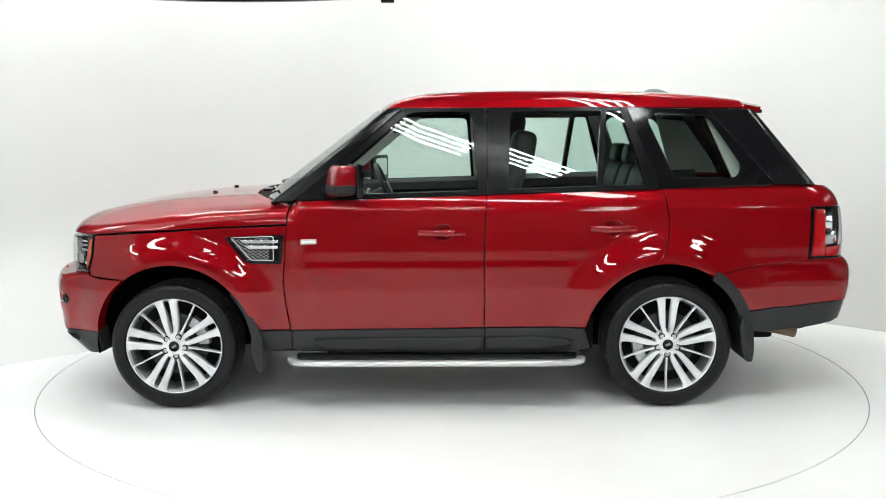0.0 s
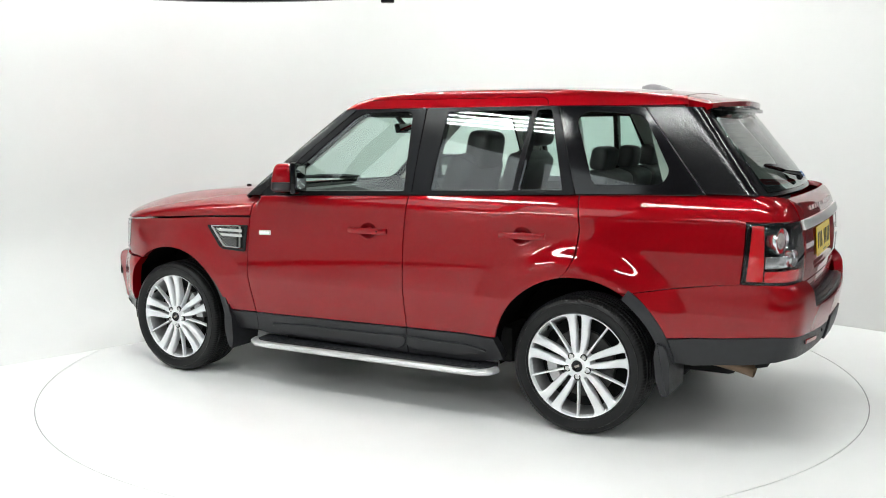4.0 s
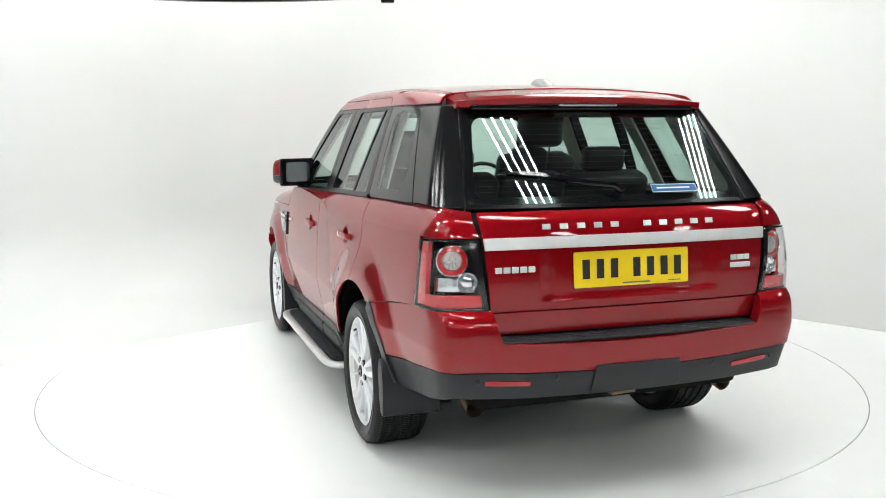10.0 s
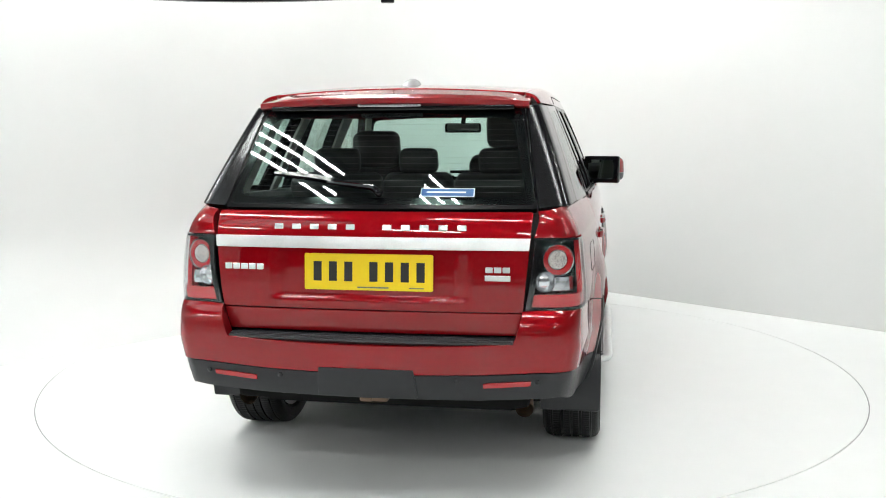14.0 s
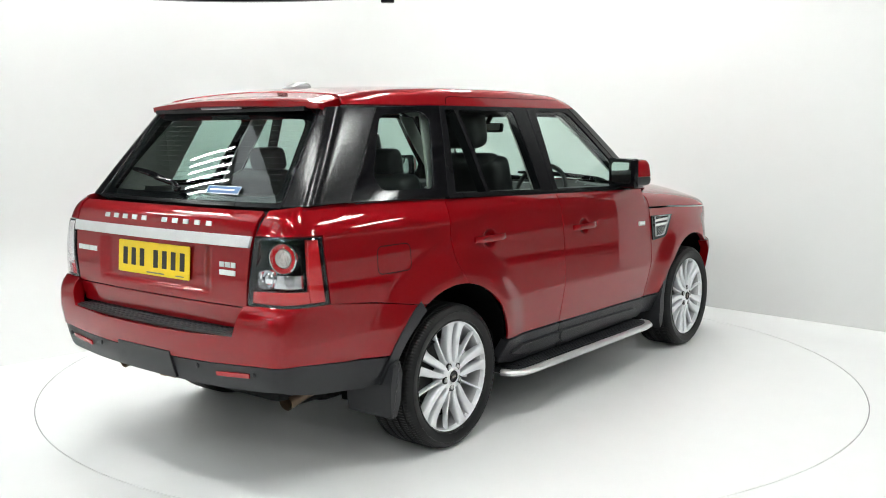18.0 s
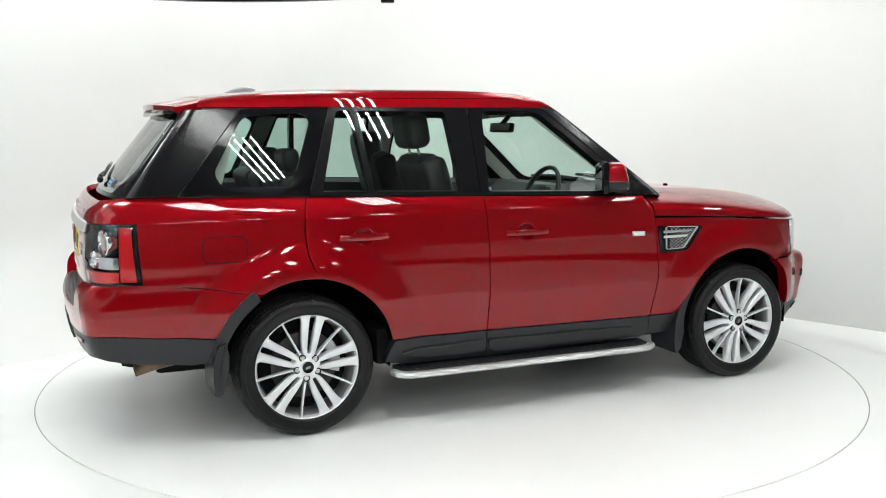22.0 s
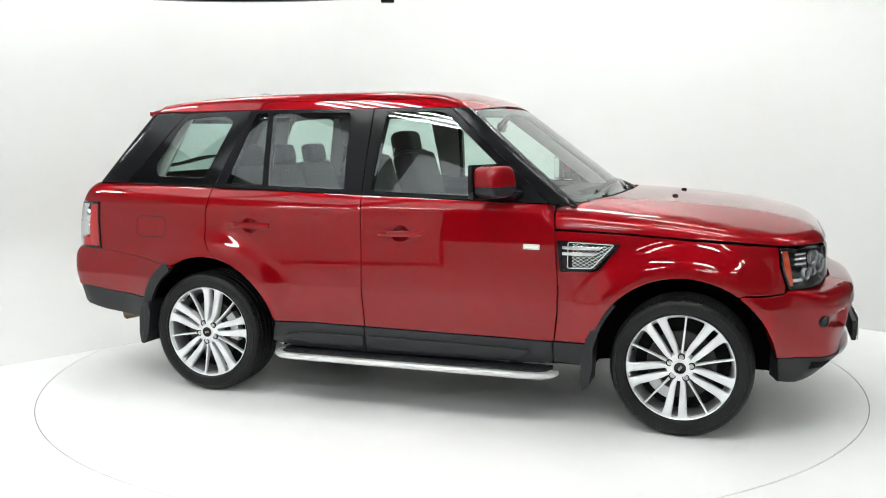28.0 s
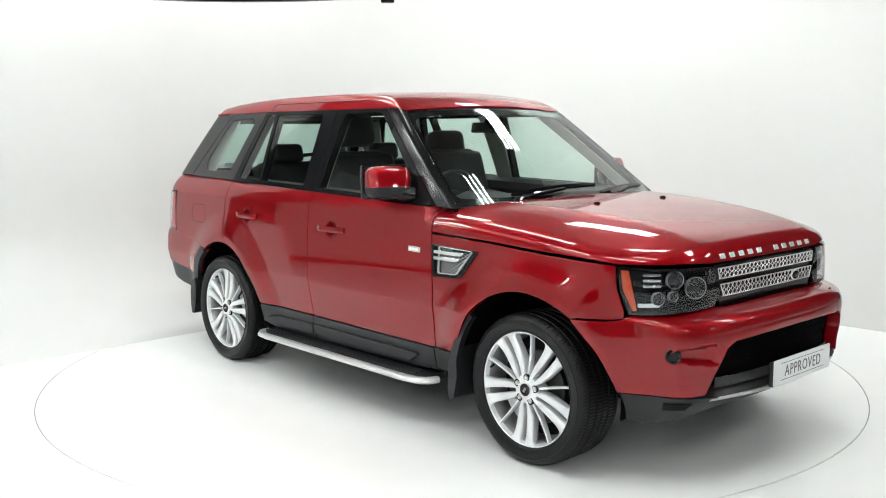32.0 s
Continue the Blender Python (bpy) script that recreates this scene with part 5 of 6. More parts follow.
panel("fuel_flap_gap", flap, "y-", F_body, UNDER, car, lift=0.0012, depth=0.004, gap=0, hole=[tuple(p) for p in inset(flap if area_of(flap) > 0 else flap[::-1], 0.0014)])

# ---- rear lamps ----------------------------------------------------------
for s in (1, -1):
    def rr(pts):
        q = polar("rr", pts)
        return q if s > 0 else mirrored(q)
    outline = [(-2.168, 0.852, 1.107), (-2.30, 0.80, 1.110), (-2.366, 0.668, 1.112), (-2.387, 0.633, 0.828), (-2.34, 0.79, 0.828), (-2.150, 0.873, 0.824)]
    lamp = panel("rear_lamp", rr(outline), "rr", F_body, GLOSS_BLACK, car, lift=-0.085, depth=0.02, label="tail lamp with red edges and two round lamps")
    clear = [(-2.180, 0.852, 1.098), (-2.30, 0.80, 1.101), (-2.358, 0.688, 1.103), (-2.380, 0.658, 0.837), (-2.34, 0.79, 0.837), (-2.164, 0.872, 0.833)]
    panel("housing", rr(outline), "rr", F_body, GLOSS_BLACK, lamp, lift=0.001, depth=0.085, hole=rr(clear))
    panel("lens", rr(outline), "rr", F_body, LENS, lamp, lift=0.005, depth=0.012).visible_shadow = False
    panel("red_edge", rr([(-2.186, 0.85, 1.096), (-2.240, 0.842, 1.096), (-2.245, 0.861, 0.838), (-2.168, 0.87, 0.836)]), "rr", F_body, RED_LENS, lamp, lift=-0.004, depth=0.02)
    panel("red_foot", rr([(-2.249, 0.859, 0.888), (-2.34, 0.81, 0.889), (-2.382, 0.660, 0.890), (-2.382, 0.656, 0.840), (-2.34, 0.81, 0.838), (-2.249, 0.862, 0.838)]), "rr", F_body, RED_LENS, lamp, lift=-0.0035, depth=0.02)
    panel("clear_band", rr([(-2.250, 0.855, 0.955), (-2.364, 0.760, 0.958), (-2.372, 0.745, 0.900), (-2.250, 0.858, 0.897)]), "rr", F_body, REFLECTOR, lamp, lift=-0.040, depth=0.03)
    for x, yy, zz, r, inner in ((-2.292, 0.757, 1.022, 0.066, True), (-2.339, 0.709, 0.939, 0.043, False)):
        nrm = Vector((-1, s * 0.30, 0.03)).normalized()
        base = Matrix.Translation((x, s * yy, zz)) @ nrm.to_track_quat("Z", "Y").to_matrix().to_4x4()
        bm = bmesh.new()
        lathe(bm, [(r * 0.93, -0.03), (r, 0.004), (r, 0.014), (r * 0.93, 0.018), (r * 0.88, 0.012), (r * 0.86, -0.01)], base, 32)
        part("lamp_ring", bm, REFLECTOR, lamp)
        bm = bmesh.new()
        rs = lathe(bm, [(r * 0.88, 0.006), (r * 0.62, 0.010), (r * 0.60, 0.0)] if inner else [(r * 0.86, 0.006), (r * 0.62, -0.004), (r * 0.58, 0.004), (r * 0.3, 0.010)], base, 32)
        if not inner:
            bm.faces.new(rs[-1])
        part("lamp_bowl", bm, RED_LENS if inner else REFLECTOR, lamp)
        if inner:
            bm = bmesh.new()
            rs = lathe(bm, [(r * 0.61, 0.0), (r * 0.56, 0.012), (r * 0.2, 0.015)], base, 24)
            bm.faces.new(rs[-1])
            part("lamp_core", bm, material("led_core", (0.62, 0.55, 0.52), 0.3, 0.3, 0.4, 0.3, 160, 0.004) if s > 0 else bpy.data.materials["led_core"], lamp)
    q = [(-2.43, 0.672, 0.549), (-2.44, 0.474, 0.536), (-2.44, 0.474, 0.515), (-2.43, 0.672, 0.527)]
    panel("reflector", rr(q), "rr", F_bump_r, REFLEX, car, lift=0.001, depth=0.006, label="red rear reflector")
    for yy in (0.36, 0.70):
        bm = bmesh.new()
        p = cast(F_bump_r, *rays("rr", np.array([[round_about("rr", -2.43, s * yy), 0.545]])))[0]
        bmesh.ops.create_uvsphere(bm, u_segments=12, v_segments=8, radius=0.011, matrix=Matrix.Translation(p) @ Matrix.Diagonal((0.4, 1, 1, 1)))
        part("parking_sensor", bm, PLASTIC, car)

# ---- plates, lettering shapes --------------------------------------------


def tail_at(y, z, lift=0.0):
    p = cast(F_body, *rays("x-", np.array([[y, z]])))[0]
    return Vector((p[0] - lift, y, z))


def rear_face(y, z, lift, lean=0.0):
    """Local x to the viewer's right, y up, z out of the tailgate."""
    p = tail_at(y, z, lift)
    return Matrix.Translation(p) @ Matrix(((0, 0, -1, 0), (-1, 0, 0, 0), (0, 1, 0, 0), (0, 0, 0, 1))) @ pose(0, 0, 0, lean, 0, 0)


bm = bmesh.new()
prism(bm, rounded([(-0.268, -0.074), (0.268, -0.074), (0.268, 0.074), (-0.268, 0.074)], 0.008), rear_face(0, 0.971, 0.003, -4), 0.004)
plate = part("number_plate", bm, YELLOW, car, "yellow rear plate with black character blocks")
m = rear_face(0, 0.971, 0.0072, -4)
for x in (-0.205, -0.140, -0.075, 0.030, 0.095, 0.160, 0.225):
    bm = bmesh.new()
    box(bm, m @ pose(x - 0.008, 0.002, 0), 0.034, 0.080, 0.0016)
    part("character_bar", bm, INK, plate)
bm = bmesh.new()
box(bm, m @ pose(0.02, -0.062, 0), 0.13, 0.006, 0.0012)
part("small_print_bar", bm, GREY_INK, plate)
bm = bmesh.new()
box(bm, m @ pose(0.20, -0.062, 0), 0.06, 0.004, 0.0012)
part("small_print_bar", bm, GREY_INK, plate)


def badge_row(name, n, y0, y1, z, w, h, place, skip=(), mat=BADGE):
    """A row of small raised bright blocks in place of lettering."""
    for i in range(n):
        if i in skip:
            continue
        y = y0 + (y1 - y0) * i / (n - 1)
        bm = bmesh.new()
        box(bm, place(y, z), w, h, 0.006, 0.0015, 1)
        part(name, bm, mat, car)


badge_row("badge_block", 11, 0.382, -0.382, 1.153, 0.036, 0.022, lambda y, z: rear_face(y, z, 0.003, -14), (5,))
badge_row("badge_block", 5, 0.598, 0.458, 0.987, 0.029, 0.024, lambda y, z: rear_face(y, z, 0.003, -2))
badge_row("badge_block", 3, -0.494, -0.562, 0.990, 0.029, 0.022, lambda y, z: rear_face(y, z, 0.003, -2))
bm = bmesh.new()
box(bm, rear_face(-0.528, 0.957, 0.003, -2), 0.102, 0.022, 0.005, 0.001, 1)
part("badge_bar", bm, BRUSHED, car)
# window sticker
bm = bmesh.new()
st = Matrix.Translation(on_tail(-0.30, 1.285, 0.004)) @ Matrix(((0, 0, -1, 0), (-1, 0, 0, 0), (0, 1, 0, 0), (0, 0, 0, 1))) @ pose(0, 0, 0, -38, 0, 0)
box(bm, st, 0.226, 0.042, 0.0015)
sticker = part("window_sticker", bm, PALE, car, "small blue strip sticker with pale lettering")
bm = bmesh.new()
box(bm, st @ pose(0, 0, 0.0012), 0.218, 0.034, 0.0012)
part("sticker_face", bm, BLUE, sticker)
bm = bmesh.new()
box(bm, st @ pose(-0.005, 0, 0.0024), 0.165, 0.007, 0.0012)
part("lettering_bar", bm, PALE, sticker)

# front plate on its holder
fm = Matrix.Translation((2.236, 0, 0.474)) @ Matrix(((0, 0, 1, 0), (1, 0, 0, 0), (0, 1, 0, 0), (0, 0, 0, 1)))
bm = bmesh.new()
box(bm, fm @ pose(0, -0.01, -0.018), 0.50, 0.11, 0.024, 0.006)
part("plate_holder", bm, PLASTIC, car)
bm = bmesh.new()
prism(bm, rounded([(-0.262, -0.057), (0.262, -0.057), (0.262, 0.057), (-0.262, 0.057)], 0.006), fm, 0.004)
plate = part("front_plate", bm, WHITE_PLATE, car, "white display plate with grey lettering")
writing("plate_lettering", "APPROVED", 0.072, fm @ pose(0, 0.0, 0.0045), GREY_INK, plate, 0.0006, 1.15, 0.335)
bm = bmesh.new()
box(bm, fm @ pose(0, 0.038, 0.0045), 0.40, 0.0022, 0.001)
box(bm, fm @ pose(0, -0.038, 0.0045), 0.40, 0.0022, 0.001)
part("plate_rule", bm, GREY_INK, plate)

# ---- front end -----------------------------------------------------------


def nose_at(y, z, F=F_body):
    return cast(F, *rays("x+", np.array([[y, z]])))[0]


grille_out = [(-0.455, 0.955), (0.455, 0.955), (0.44, 0.85), (0.395, 0.765), (-0.395, 0.765), (-0.44, 0.85)]
grille = panel("grille", rounded(grille_out, 0.02), "x+", F_body, GLOSS_BLACK, car, lift=-0.010, depth=0.03, label="black grille with two silver mesh bars")
for z0, z1, w0, w1 in ((0.890, 0.943, 0.425, 0.435), (0.812, 0.872, 0.395, 0.42)):
    ring = rounded([(-w1, z1), (w1, z1), (w0, z0), (-w0, z0)], 0.008)
    inn = [tuple(p) for p in inset(ring if area_of(ring) > 0 else ring[::-1], 0.0036)]
    bm = bmesh.new()
    edge = finer(inn, 0.03)
    tube(bm, [(float(nose_at(y, z)[0]) + 0.001, y, z) for y, z in edge + edge[:1]], 0.0024, 6, False)
    part("mesh_frame", bm, BADGE, grille)
    bm = bmesh.new()
    step, rows, fine = 0.033, 2, 4
    dz = (z1 - z0 - 0.006) / rows
    wide = w0 + (w1 - w0) * 0.5 - 0.006
    cols = int(2 * wide / step)
    for r in range(rows):
        for d in (1, -1):
            line = []
            for k in range(cols * fine + 1):
                y = -wide + 2 * wide * k / (cols * fine)
                u = (k / fine) % 2
                tri = 1 - abs(u - 1) * 2
                z = z0 + 0.003 + (r + 0.5) * dz + d * dz / 2 * max(-1, min(1, 1.5 * tri))
                line.append((float(nose_at(y, z)[0]) - 0.001, y, z))
            tube(bm, line, 0.0020, 5)
    part("mesh_insert", bm, BADGE, grille)
bm = bmesh.new()
p = nose_at(0.24, 0.84)
bmesh.ops.create_uvsphere(bm, u_segments=20, v_segments=12, radius=0.040, matrix=Matrix.Translation((p[0] + 0.002, 0.24, 0.842)) @ Matrix.Diagonal((0.22, 1, 0.62, 1)))
oval = part("grille_badge", bm, BADGE, grille, "small oval badge with a bright rim")
bm = bmesh.new()
bmesh.ops.create_uvsphere(bm, u_segments=20, v_segments=12, radius=0.034, matrix=Matrix.Translation((p[0] + 0.0055, 0.24, 0.842)) @ Matrix.Diagonal((0.20, 1, 0.60, 1)))
part("badge_face", bm, LAMP_BACK, oval)


def nose_face(y, z, lift):
    p = cast(F_body, *rays("x+", np.array([[y, z]])))
    nv = Vector(gradient(F_body, p)[0])
    return Matrix.Translation(Vector(p[0]) + nv * lift) @ Matrix(((0, 0, 1, 0), (1, 0, 0, 0), (0, 1, 0, 0), (0, 0, 0, 1))) @ pose(0, 0, 0, -math.degrees(math.asin(max(-1, min(1, nv.z)))), math.degrees(math.atan2(nv.y, nv.x)), 0)


badge_row("badge_block", 11, -0.385, 0.385, 0.988, 0.036, 0.023, lambda y, z: nose_face(y, z, 0.002), (5,))
for s in (1, -1):
    def rf(pts):
        q = polar("rf", pts)
        return q if s > 0 else mirrored(q)
    outline = [(1.818, 0.832, 0.966), (1.86, 0.79, 0.962), (1.90, 0.74, 0.958), (1.97, 0.63, 0.955), (2.03, 0.47, 0.952), (2.045, 0.41, 0.84), (2.03, 0.44, 0.775), (1.97, 0.64, 0.766), (1.90, 0.755, 0.760), (1.860, 0.812, 0.764), (1.828, 0.833, 0.869)]
    lamp = panel("headlamp", rf(outline), "rf", F_body, LAMP_BACK, car, lift=-0.075, depth=0.02, label="clear headlamp with amber edge and round projectors")
    panel("housing", rf(outline), "rf", F_body, GLOSS_BLACK, lamp, lift=-0.002, depth=0.075, hole=[tuple(p) for p in (np.array(rf([(1.828, 0.828, 0.956), (1.86, 0.79, 0.954), (1.97, 0.63, 0.945), (2.025, 0.485, 0.942), (2.025, 0.485, 0.79), (1.97, 0.64, 0.776), (1.90, 0.755, 0.770), (1.868, 0.803, 0.774), (1.837, 0.826, 0.869)])))])
    panel("lens", rf(outline), "rf", F_body, LENS, lamp, lift=0.003, depth=0.008).visible_shadow = False
    panel("amber_edge", rf([(1.826, 0.828, 0.952), (1.852, 0.807, 0.951), (1.882, 0.784, 0.778), (1.870, 0.80, 0.776), (1.836, 0.826, 0.869)]), "rf", F_body, ORANGE, lamp, lift=-0.012, depth=0.01)
    for z in (0.93, 0.905, 0.88):
        panel("reflector_rib", rf([(1.895, 0.76, z + 0.006), (1.940, 0.69, z + 0.006), (1.940, 0.69, z - 0.005), (1.895, 0.76, z - 0.005)]), "rf", F_body, REFLECTOR, lamp, lift=-0.035, depth=0.02, bevel=0.004)
    panel("reflector_bowl", rf([(1.885, 0.785, 0.805), (1.955, 0.70, 0.805), (1.955, 0.70, 0.785), (1.888, 0.785, 0.785)]), "rf", F_body, REFLECTOR, lamp, lift=-0.050, depth=0.02)
    for x, y, z, r in ((1.955, 0.645, 0.905, 0.040), (2.01, 0.535, 0.862, 0.050), (1.925, 0.715, 0.828, 0.030), (1.95, 0.655, 0.835, 0.022)):
        c = Vector((cast(F_body, *rays("x+", np.array([[s * y, z]])))[0][0] - 0.040, s * y, z))
        nv = Vector((0.85, s * 0.5, 0)).normalized()
        base = Matrix.Translation(c) @ nv.to_track_quat("Z", "Y").to_matrix().to_4x4()
        bm = bmesh.new()
        lathe(bm, [(r * 0.97, -0.004), (r, 0.006), (r * 0.99, 0.012), (r * 0.94, 0.015), (r * 0.90, 0.010)], base, 32)
        part("lamp_ring", bm, LAMP_RING, lamp)
        bm = bmesh.new()
        lathe(bm, [(r * 0.90, 0.009), (r * 0.84, -0.004), (r * 0.72, -0.018)], base, 32)
        part("lamp_bowl", bm, REFLECTOR, lamp)
        bm = bmesh.new()
        bmesh.ops.create_uvsphere(bm, u_segments=24, v_segments=12, radius=r * 0.72, matrix=base @ Matrix.Translation((0, 0, -0.012)) @ Matrix.Diagonal((1, 1, 0.5, 1)))
        part("projector", bm, material("projector_glass", (0.03, 0.033, 0.038), 0.03, 0.2, 1.0) if "projector_glass" not in bpy.data.materials else bpy.data.materials["projector_glass"], lamp)
    # headlamp washer cover
    p = Vector(cast(F_bump_f, *rays("x+", np.array([[s * 0.50, 0.748]])))[0])
    bm = bmesh.new()
    box(bm, Matrix.Translation(p) @ pose(-0.004, 0, -0.004, 0, 55, s * 18), 0.026, 0.050, 0.008, 0.003)
    part("washer_cover", bm, PAINT, car)
    # fog lamp pocket and lower vent
    p = cast(F_bump_f, *rays("rf", np.array([[round_about("rf", 2.02, s * 0.722), 0.600]])))[0]
    bm = bmesh.new()
    nv = Vector((0.8, s * 0.6, 0)).normalized()
    rs = lathe(bm, [(0.033, -0.01), (0.033, 0.006), (0.026, 0.008), (0.020, 0.002)], Matrix.Translation(p) @ nv.to_track_quat("Z", "Y").to_matrix().to_4x4(), 24)
    bm.faces.new(rs[-1])
    part("fog_lamp", bm, GLOSS_BLACK, car)
    panel("lip_slot", rounded(rf([(2.00, 0.74, 0.385), (2.07, 0.64, 0.385), (2.06, 0.66, 0.35), (2.00, 0.74, 0.35)]), 0.008), "rf", F_bump_f, UNDER, car, lift=0.0, depth=0.005)
for k in range(3):
    t = [(2.1, 0.50 - 0.02 * k, 0.475 + 0.06 * k), (2.2, 0.0, 0.475 + 0.06 * k)]
    up = polar("rf", [t[0], (2.18, 0.25, t[0][2]), t[1], (2.18, -0.25, t[0][2]), (t[0][0], -t[0][1], t[0][2])])
    panel("intake_slat", up + [(a, z - (0.018 if k else 0.05)) for a, z in up[::-1]], "rf", F_bump_f, RECESS_BLACK if k else PLASTIC, car, lift=-0.066 if k else -0.045, depth=0.003)
# silver skid plate under the intake
bm = bmesh.new()
rings = []
for i in range(15):
    y = -0.56 + 1.12 * i / 14
    x = 2.20 - 0.30 * abs(y) ** 2.2
    rings.append([Vector((x, y, 0.402)), Vector((x + 0.004, y, 0.393)), Vector((x - 0.012, y, 0.383)), Vector((x - 0.10, y, 0.362)), Vector((x - 0.10, y, 0.372)), Vector((x - 0.03, y, 0.394))])
loft(bm, rings)
part("skid_plate", bm, BRUSHED, car)

# ---- cabin ---------------------------------------------------------------
for way in ("y+", "y-"):
    panel("door_card", [(0.68, 1.15), (0.56, 1.182), (-1.9, 1.250), (-1.92, 0.90), (-0.88, 0.90), (-0.80, 0.55), (0.68, 0.55)], way, F_body, CABIN, car, lift=-0.075, depth=0.002, step=0.15, back=True)
    s = 1 if way == "y+" else -1
    bm = bmesh.new()
    rings = []
    for i in range(14):
        x = 0.60 - 2.52 * i / 13
        z = belt(x) + 0.014
        y = float(green_y(x, z)) - 0.012
        rings.append([Vector((x, s * q, h)) for q, h in ((y, z), (y - 0.10, z + 0.006), (y - 0.14, z - 0.02), (y - 0.14, z - 0.07), (y, z - 0.05))])
    loft(bm, rings)
    part("door_capping", bm, CABIN, car)
    # pale pillar linings
    for q in ([(0.60, 1.20), (0.03, 1.66), (0.17, 1.655), (0.72, 1.20)], [(-0.345, 1.20), (-0.31, 1.66), (-0.50, 1.66), (-0.475, 1.21)], [(-1.30, 1.24), (-1.14, 1.66), (-1.26, 1.655), (-1.39, 1.245)], [(-1.76, 1.26), (-1.62, 1.64), (-1.82, 1.62), (-2.0, 1.40), (-2.1, 1.25)]):
        panel("pillar_lining", q, way, F_cab, LINING, car, lift=-0.056, depth=0.012, step=0.1, back=True)
panel("headlining", [(0.18, 42), (0.22, 90), (0.18, 138), (-1.78, 138), (-1.80, 90), (-1.78, 42)], "round", F_cab, LINING, car, lift=-0.045, depth=0.004, step=0.12, back=True)
bm = bmesh.new()
box(bm, pose(-0.09, 0, 0.74), 1.56, 1.62, 0.10, 0.02)
box(bm, pose(-1.52, 0, 0.74), 1.36, 1.16, 0.10, 0.02)
box(bm, pose(-1.80, 0, 1.0), 0.66, 1.40, 0.40, 0.04)
part("cabin_floor", bm, CABIN, car)
bm = bmesh.new()
rings = []
for i in range(17):
    y = -0.76 + 1.52 * i / 16
    hump = 0.035 * math.exp(-((y + 0.38) / 0.17) ** 4)
    rings.append([Vector((0.90 - 0.16 * y * y, y, 1.15)), Vector((0.72, y, 1.175 + hump * 0.4)), Vector((0.52, y, 1.178 + hump)), Vector((0.42, y, 1.10)), Vector((0.44, y, 0.98)), Vector((0.50, y, 0.80)), Vector((0.88, y, 0.80))])
loft(bm, rings)
dash = part("dashboard", bm, CABIN, car, "dark moulded dashboard")
for y in (-0.68, 0.68, 0.10):
    bm = bmesh.new()
    box(bm, pose(0.420, y, 1.095, 0, -10, 0), 0.02, 0.12, 0.075, 0.008)
    v = part("air_vent", bm, BRUSHED, dash)
    bm = bmesh.new()
    box(bm, pose(0.408, y, 1.095, 0, -10, 0), 0.006, 0.09, 0.05, 0.004)
    part("vent_face", bm, UNDER, v)
bm = bmesh.new()
wm = pose(0.26, -0.38, 1.14, 0, -66, 0)
rings = []
for i in range(33):
    a = 2 * math.pi * i / 32
    c = Vector((math.cos(a) * 0.185, math.sin(a) * 0.185, 0))
    rings.append([wm @ (c + c.normalized() * 0.015 * math.cos(b) + Vector((0, 0, 0.015 * math.sin(b)))) for b in (0, 1.05, 2.09, 3.14, 4.19, 5.24)])
loft(bm, rings, False)
sw = part("steering_wheel", bm, SEAT, car)
bm = bmesh.new()
box(bm, wm @ pose(0, 0, 0.0), 0.12, 0.15, 0.05, 0.02)
box(bm, wm, 0.03, 0.34, 0.02, 0.006)
box(bm, wm @ pose(-0.09, 0, 0), 0.17, 0.05, 0.02, 0.006)
part("wheel_boss", bm, SEAT, sw)
bm = bmesh.new()
tube(bm, [(0.28, -0.38, 1.13), (0.48, -0.38, 1.05)], 0.035)
part("steering_column", bm, CABIN, sw)


def cushion(bm, m, sx, sy, sz, r):
    box(bm, m, sx, sy, sz, r, 4)


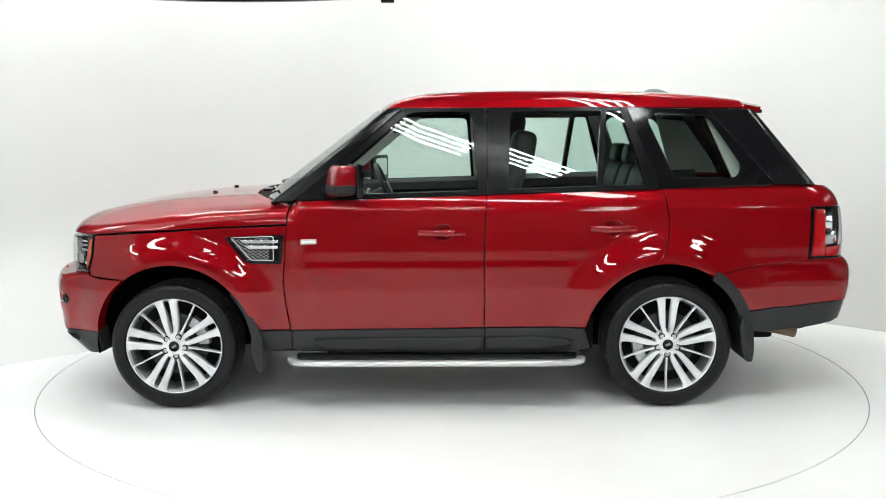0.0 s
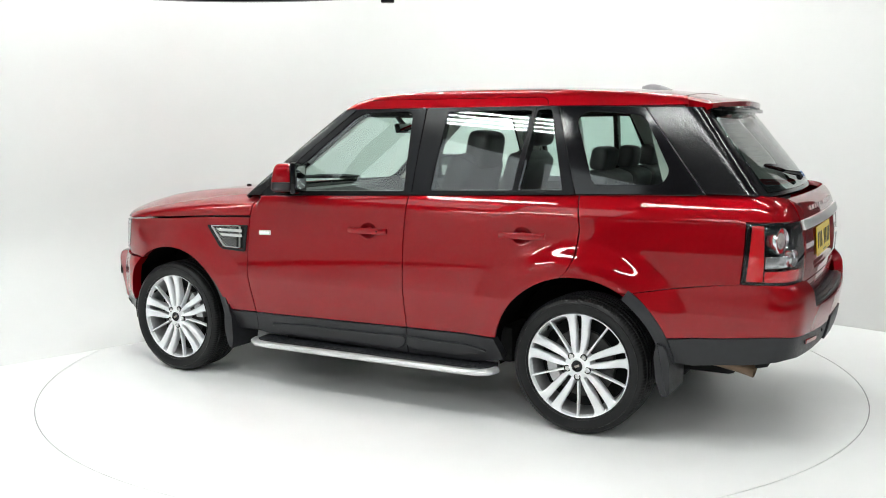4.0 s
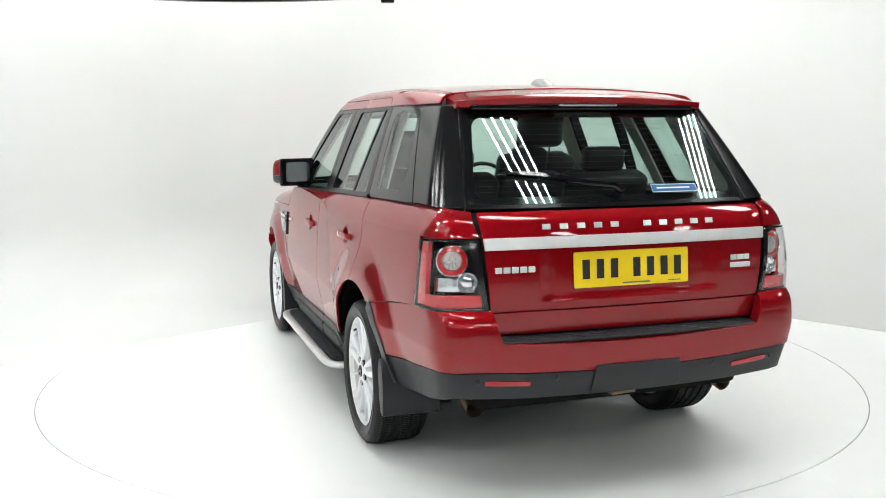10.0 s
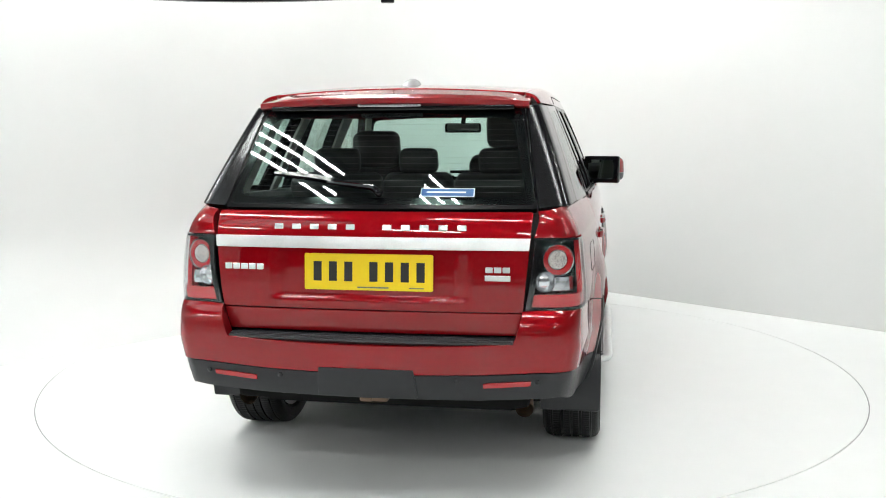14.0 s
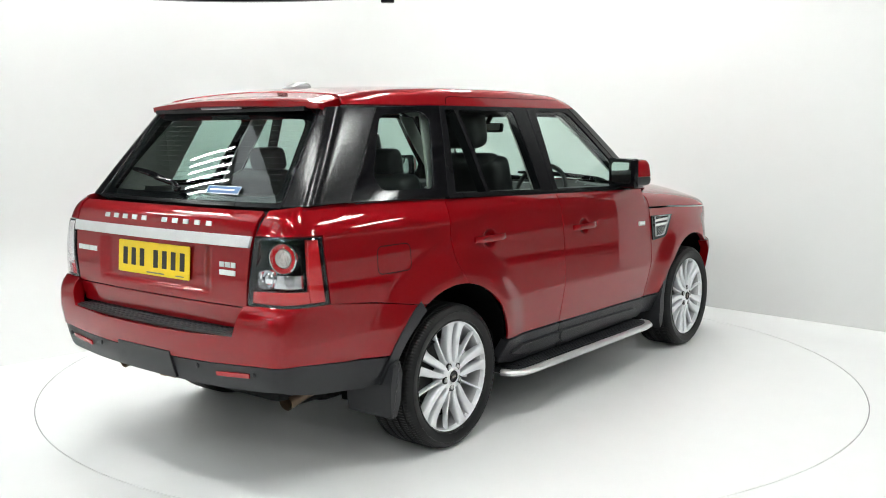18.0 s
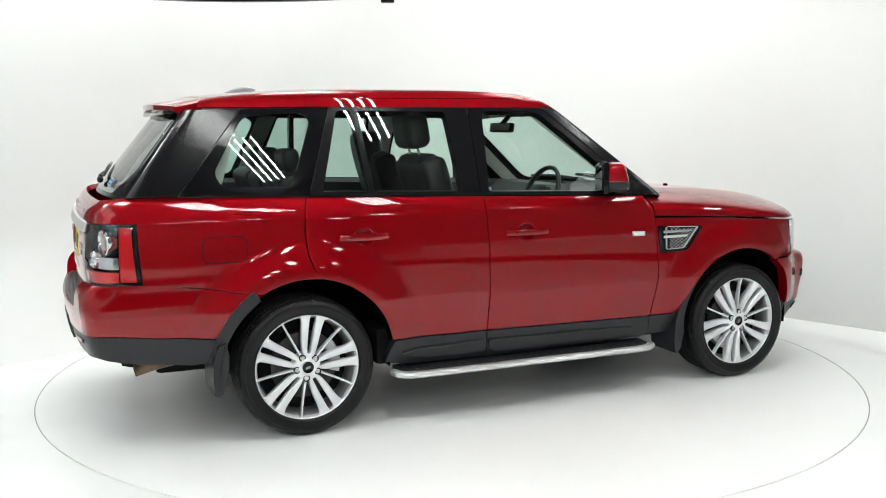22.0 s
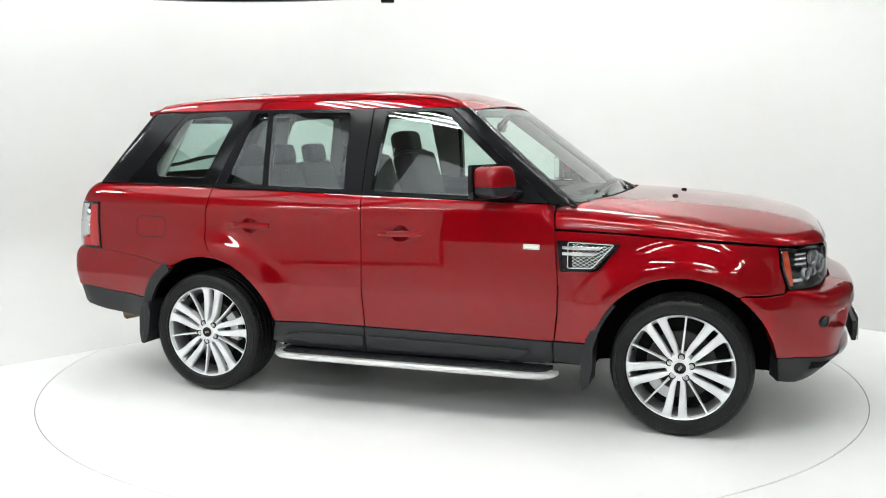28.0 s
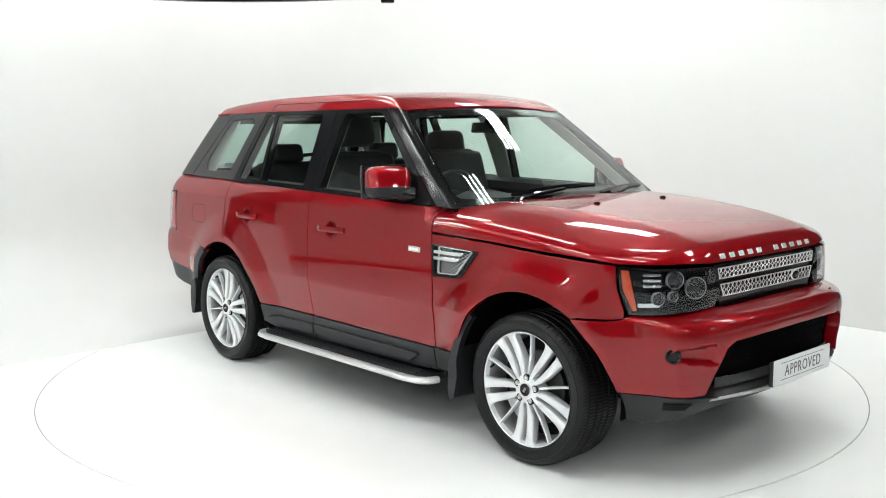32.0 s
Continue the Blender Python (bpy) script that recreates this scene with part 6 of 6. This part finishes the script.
def front_seat(y, head_z):
    bm = bmesh.new()
    cushion(bm, pose(-0.13, y, 0.90, 0, -6, 0), 0.52, 0.50, 0.16, 0.06)
    s = part("front_seat", bm, SEAT, car, "charcoal leather front seat")
    bm = bmesh.new()
    cushion(bm, pose(-0.475, y, 1.12, 0, -17, 0), 0.15, 0.50, 0.56, 0.06)
    cushion(bm, pose(-0.545, y, 1.33, 0, -17, 0), 0.12, 0.40, 0.16, 0.055)
    part("backrest", bm, SEAT, s)
    bm = bmesh.new()
    cushion(bm, pose(-0.60, y, head_z, 0, -10, 0), 0.145, 0.28, 0.215, 0.066)
    part("headrest", bm, SEAT, s)
    for d in (-0.07, 0.07):
        bm = bmesh.new()
        tube(bm, [(-0.565, y + d, 1.33), (-0.60, y + d, head_z)], 0.007, 8)
        part("headrest_post", bm, CHROME, s)


front_seat(0.40, 1.430)
front_seat(-0.40, 1.545)
bm = bmesh.new()
cushion(bm, pose(-1.02, 0, 0.93, 0, -5, 0), 0.52, 1.34, 0.16, 0.06)
bench = part("rear_bench", bm, SEAT, car, "charcoal leather rear bench")
for y, w in ((0.43, 0.48), (0.0, 0.36), (-0.43, 0.48)):
    bm = bmesh.new()
    cushion(bm, pose(-1.30, y, 1.10, 0, -18, 0), 0.15, w, 0.46, 0.06)
    part("backrest", bm, SEAT, bench)
    bm = bmesh.new()
    cushion(bm, pose(-1.33, y, 1.385, 0, -12, 0), 0.095, 0.24 if y else 0.20, 0.13, 0.045)
    part("headrest", bm, SEAT, bench)
bm = bmesh.new()
box(bm, pose(0.19, -0.0, 1.555, 0, 12, 8), 0.03, 0.245, 0.062, 0.014, 3)
tube(bm, [(0.19, 0, 1.575), (0.25, 0, 1.64)], 0.016)
rv = part("interior_mirror", bm, GLOSS_BLACK, car)
bm = bmesh.new()
prism(bm, rounded([(-0.108, -0.022), (0.108, -0.022), (0.108, 0.022), (-0.108, 0.022)], 0.012), pose(0.19, 0, 1.555, 0, 12, 8) @ Matrix(((0, 0, -1, -0.016), (-1, 0, 0, 0), (0, 1, 0, 0), (0, 0, 0, 1))), 0.002)
part("mirror_face", bm, MIRROR, rv)


def motions():
    """The turntable carries the car round at an even pace."""
    walk(car, [(t * 1.0, pose(0, 0, 0, 0, 0, 180 - (7.1026 * t - 0.013)) @ pose(0.166, -0.034, 0)) for t in range(33)])
    walk(turntable, [(t * 1.0, pose(0, 0.09, 0, 0, 0, 180 - (7.1026 * t - 0.013))) for t in range(33)])


motions()
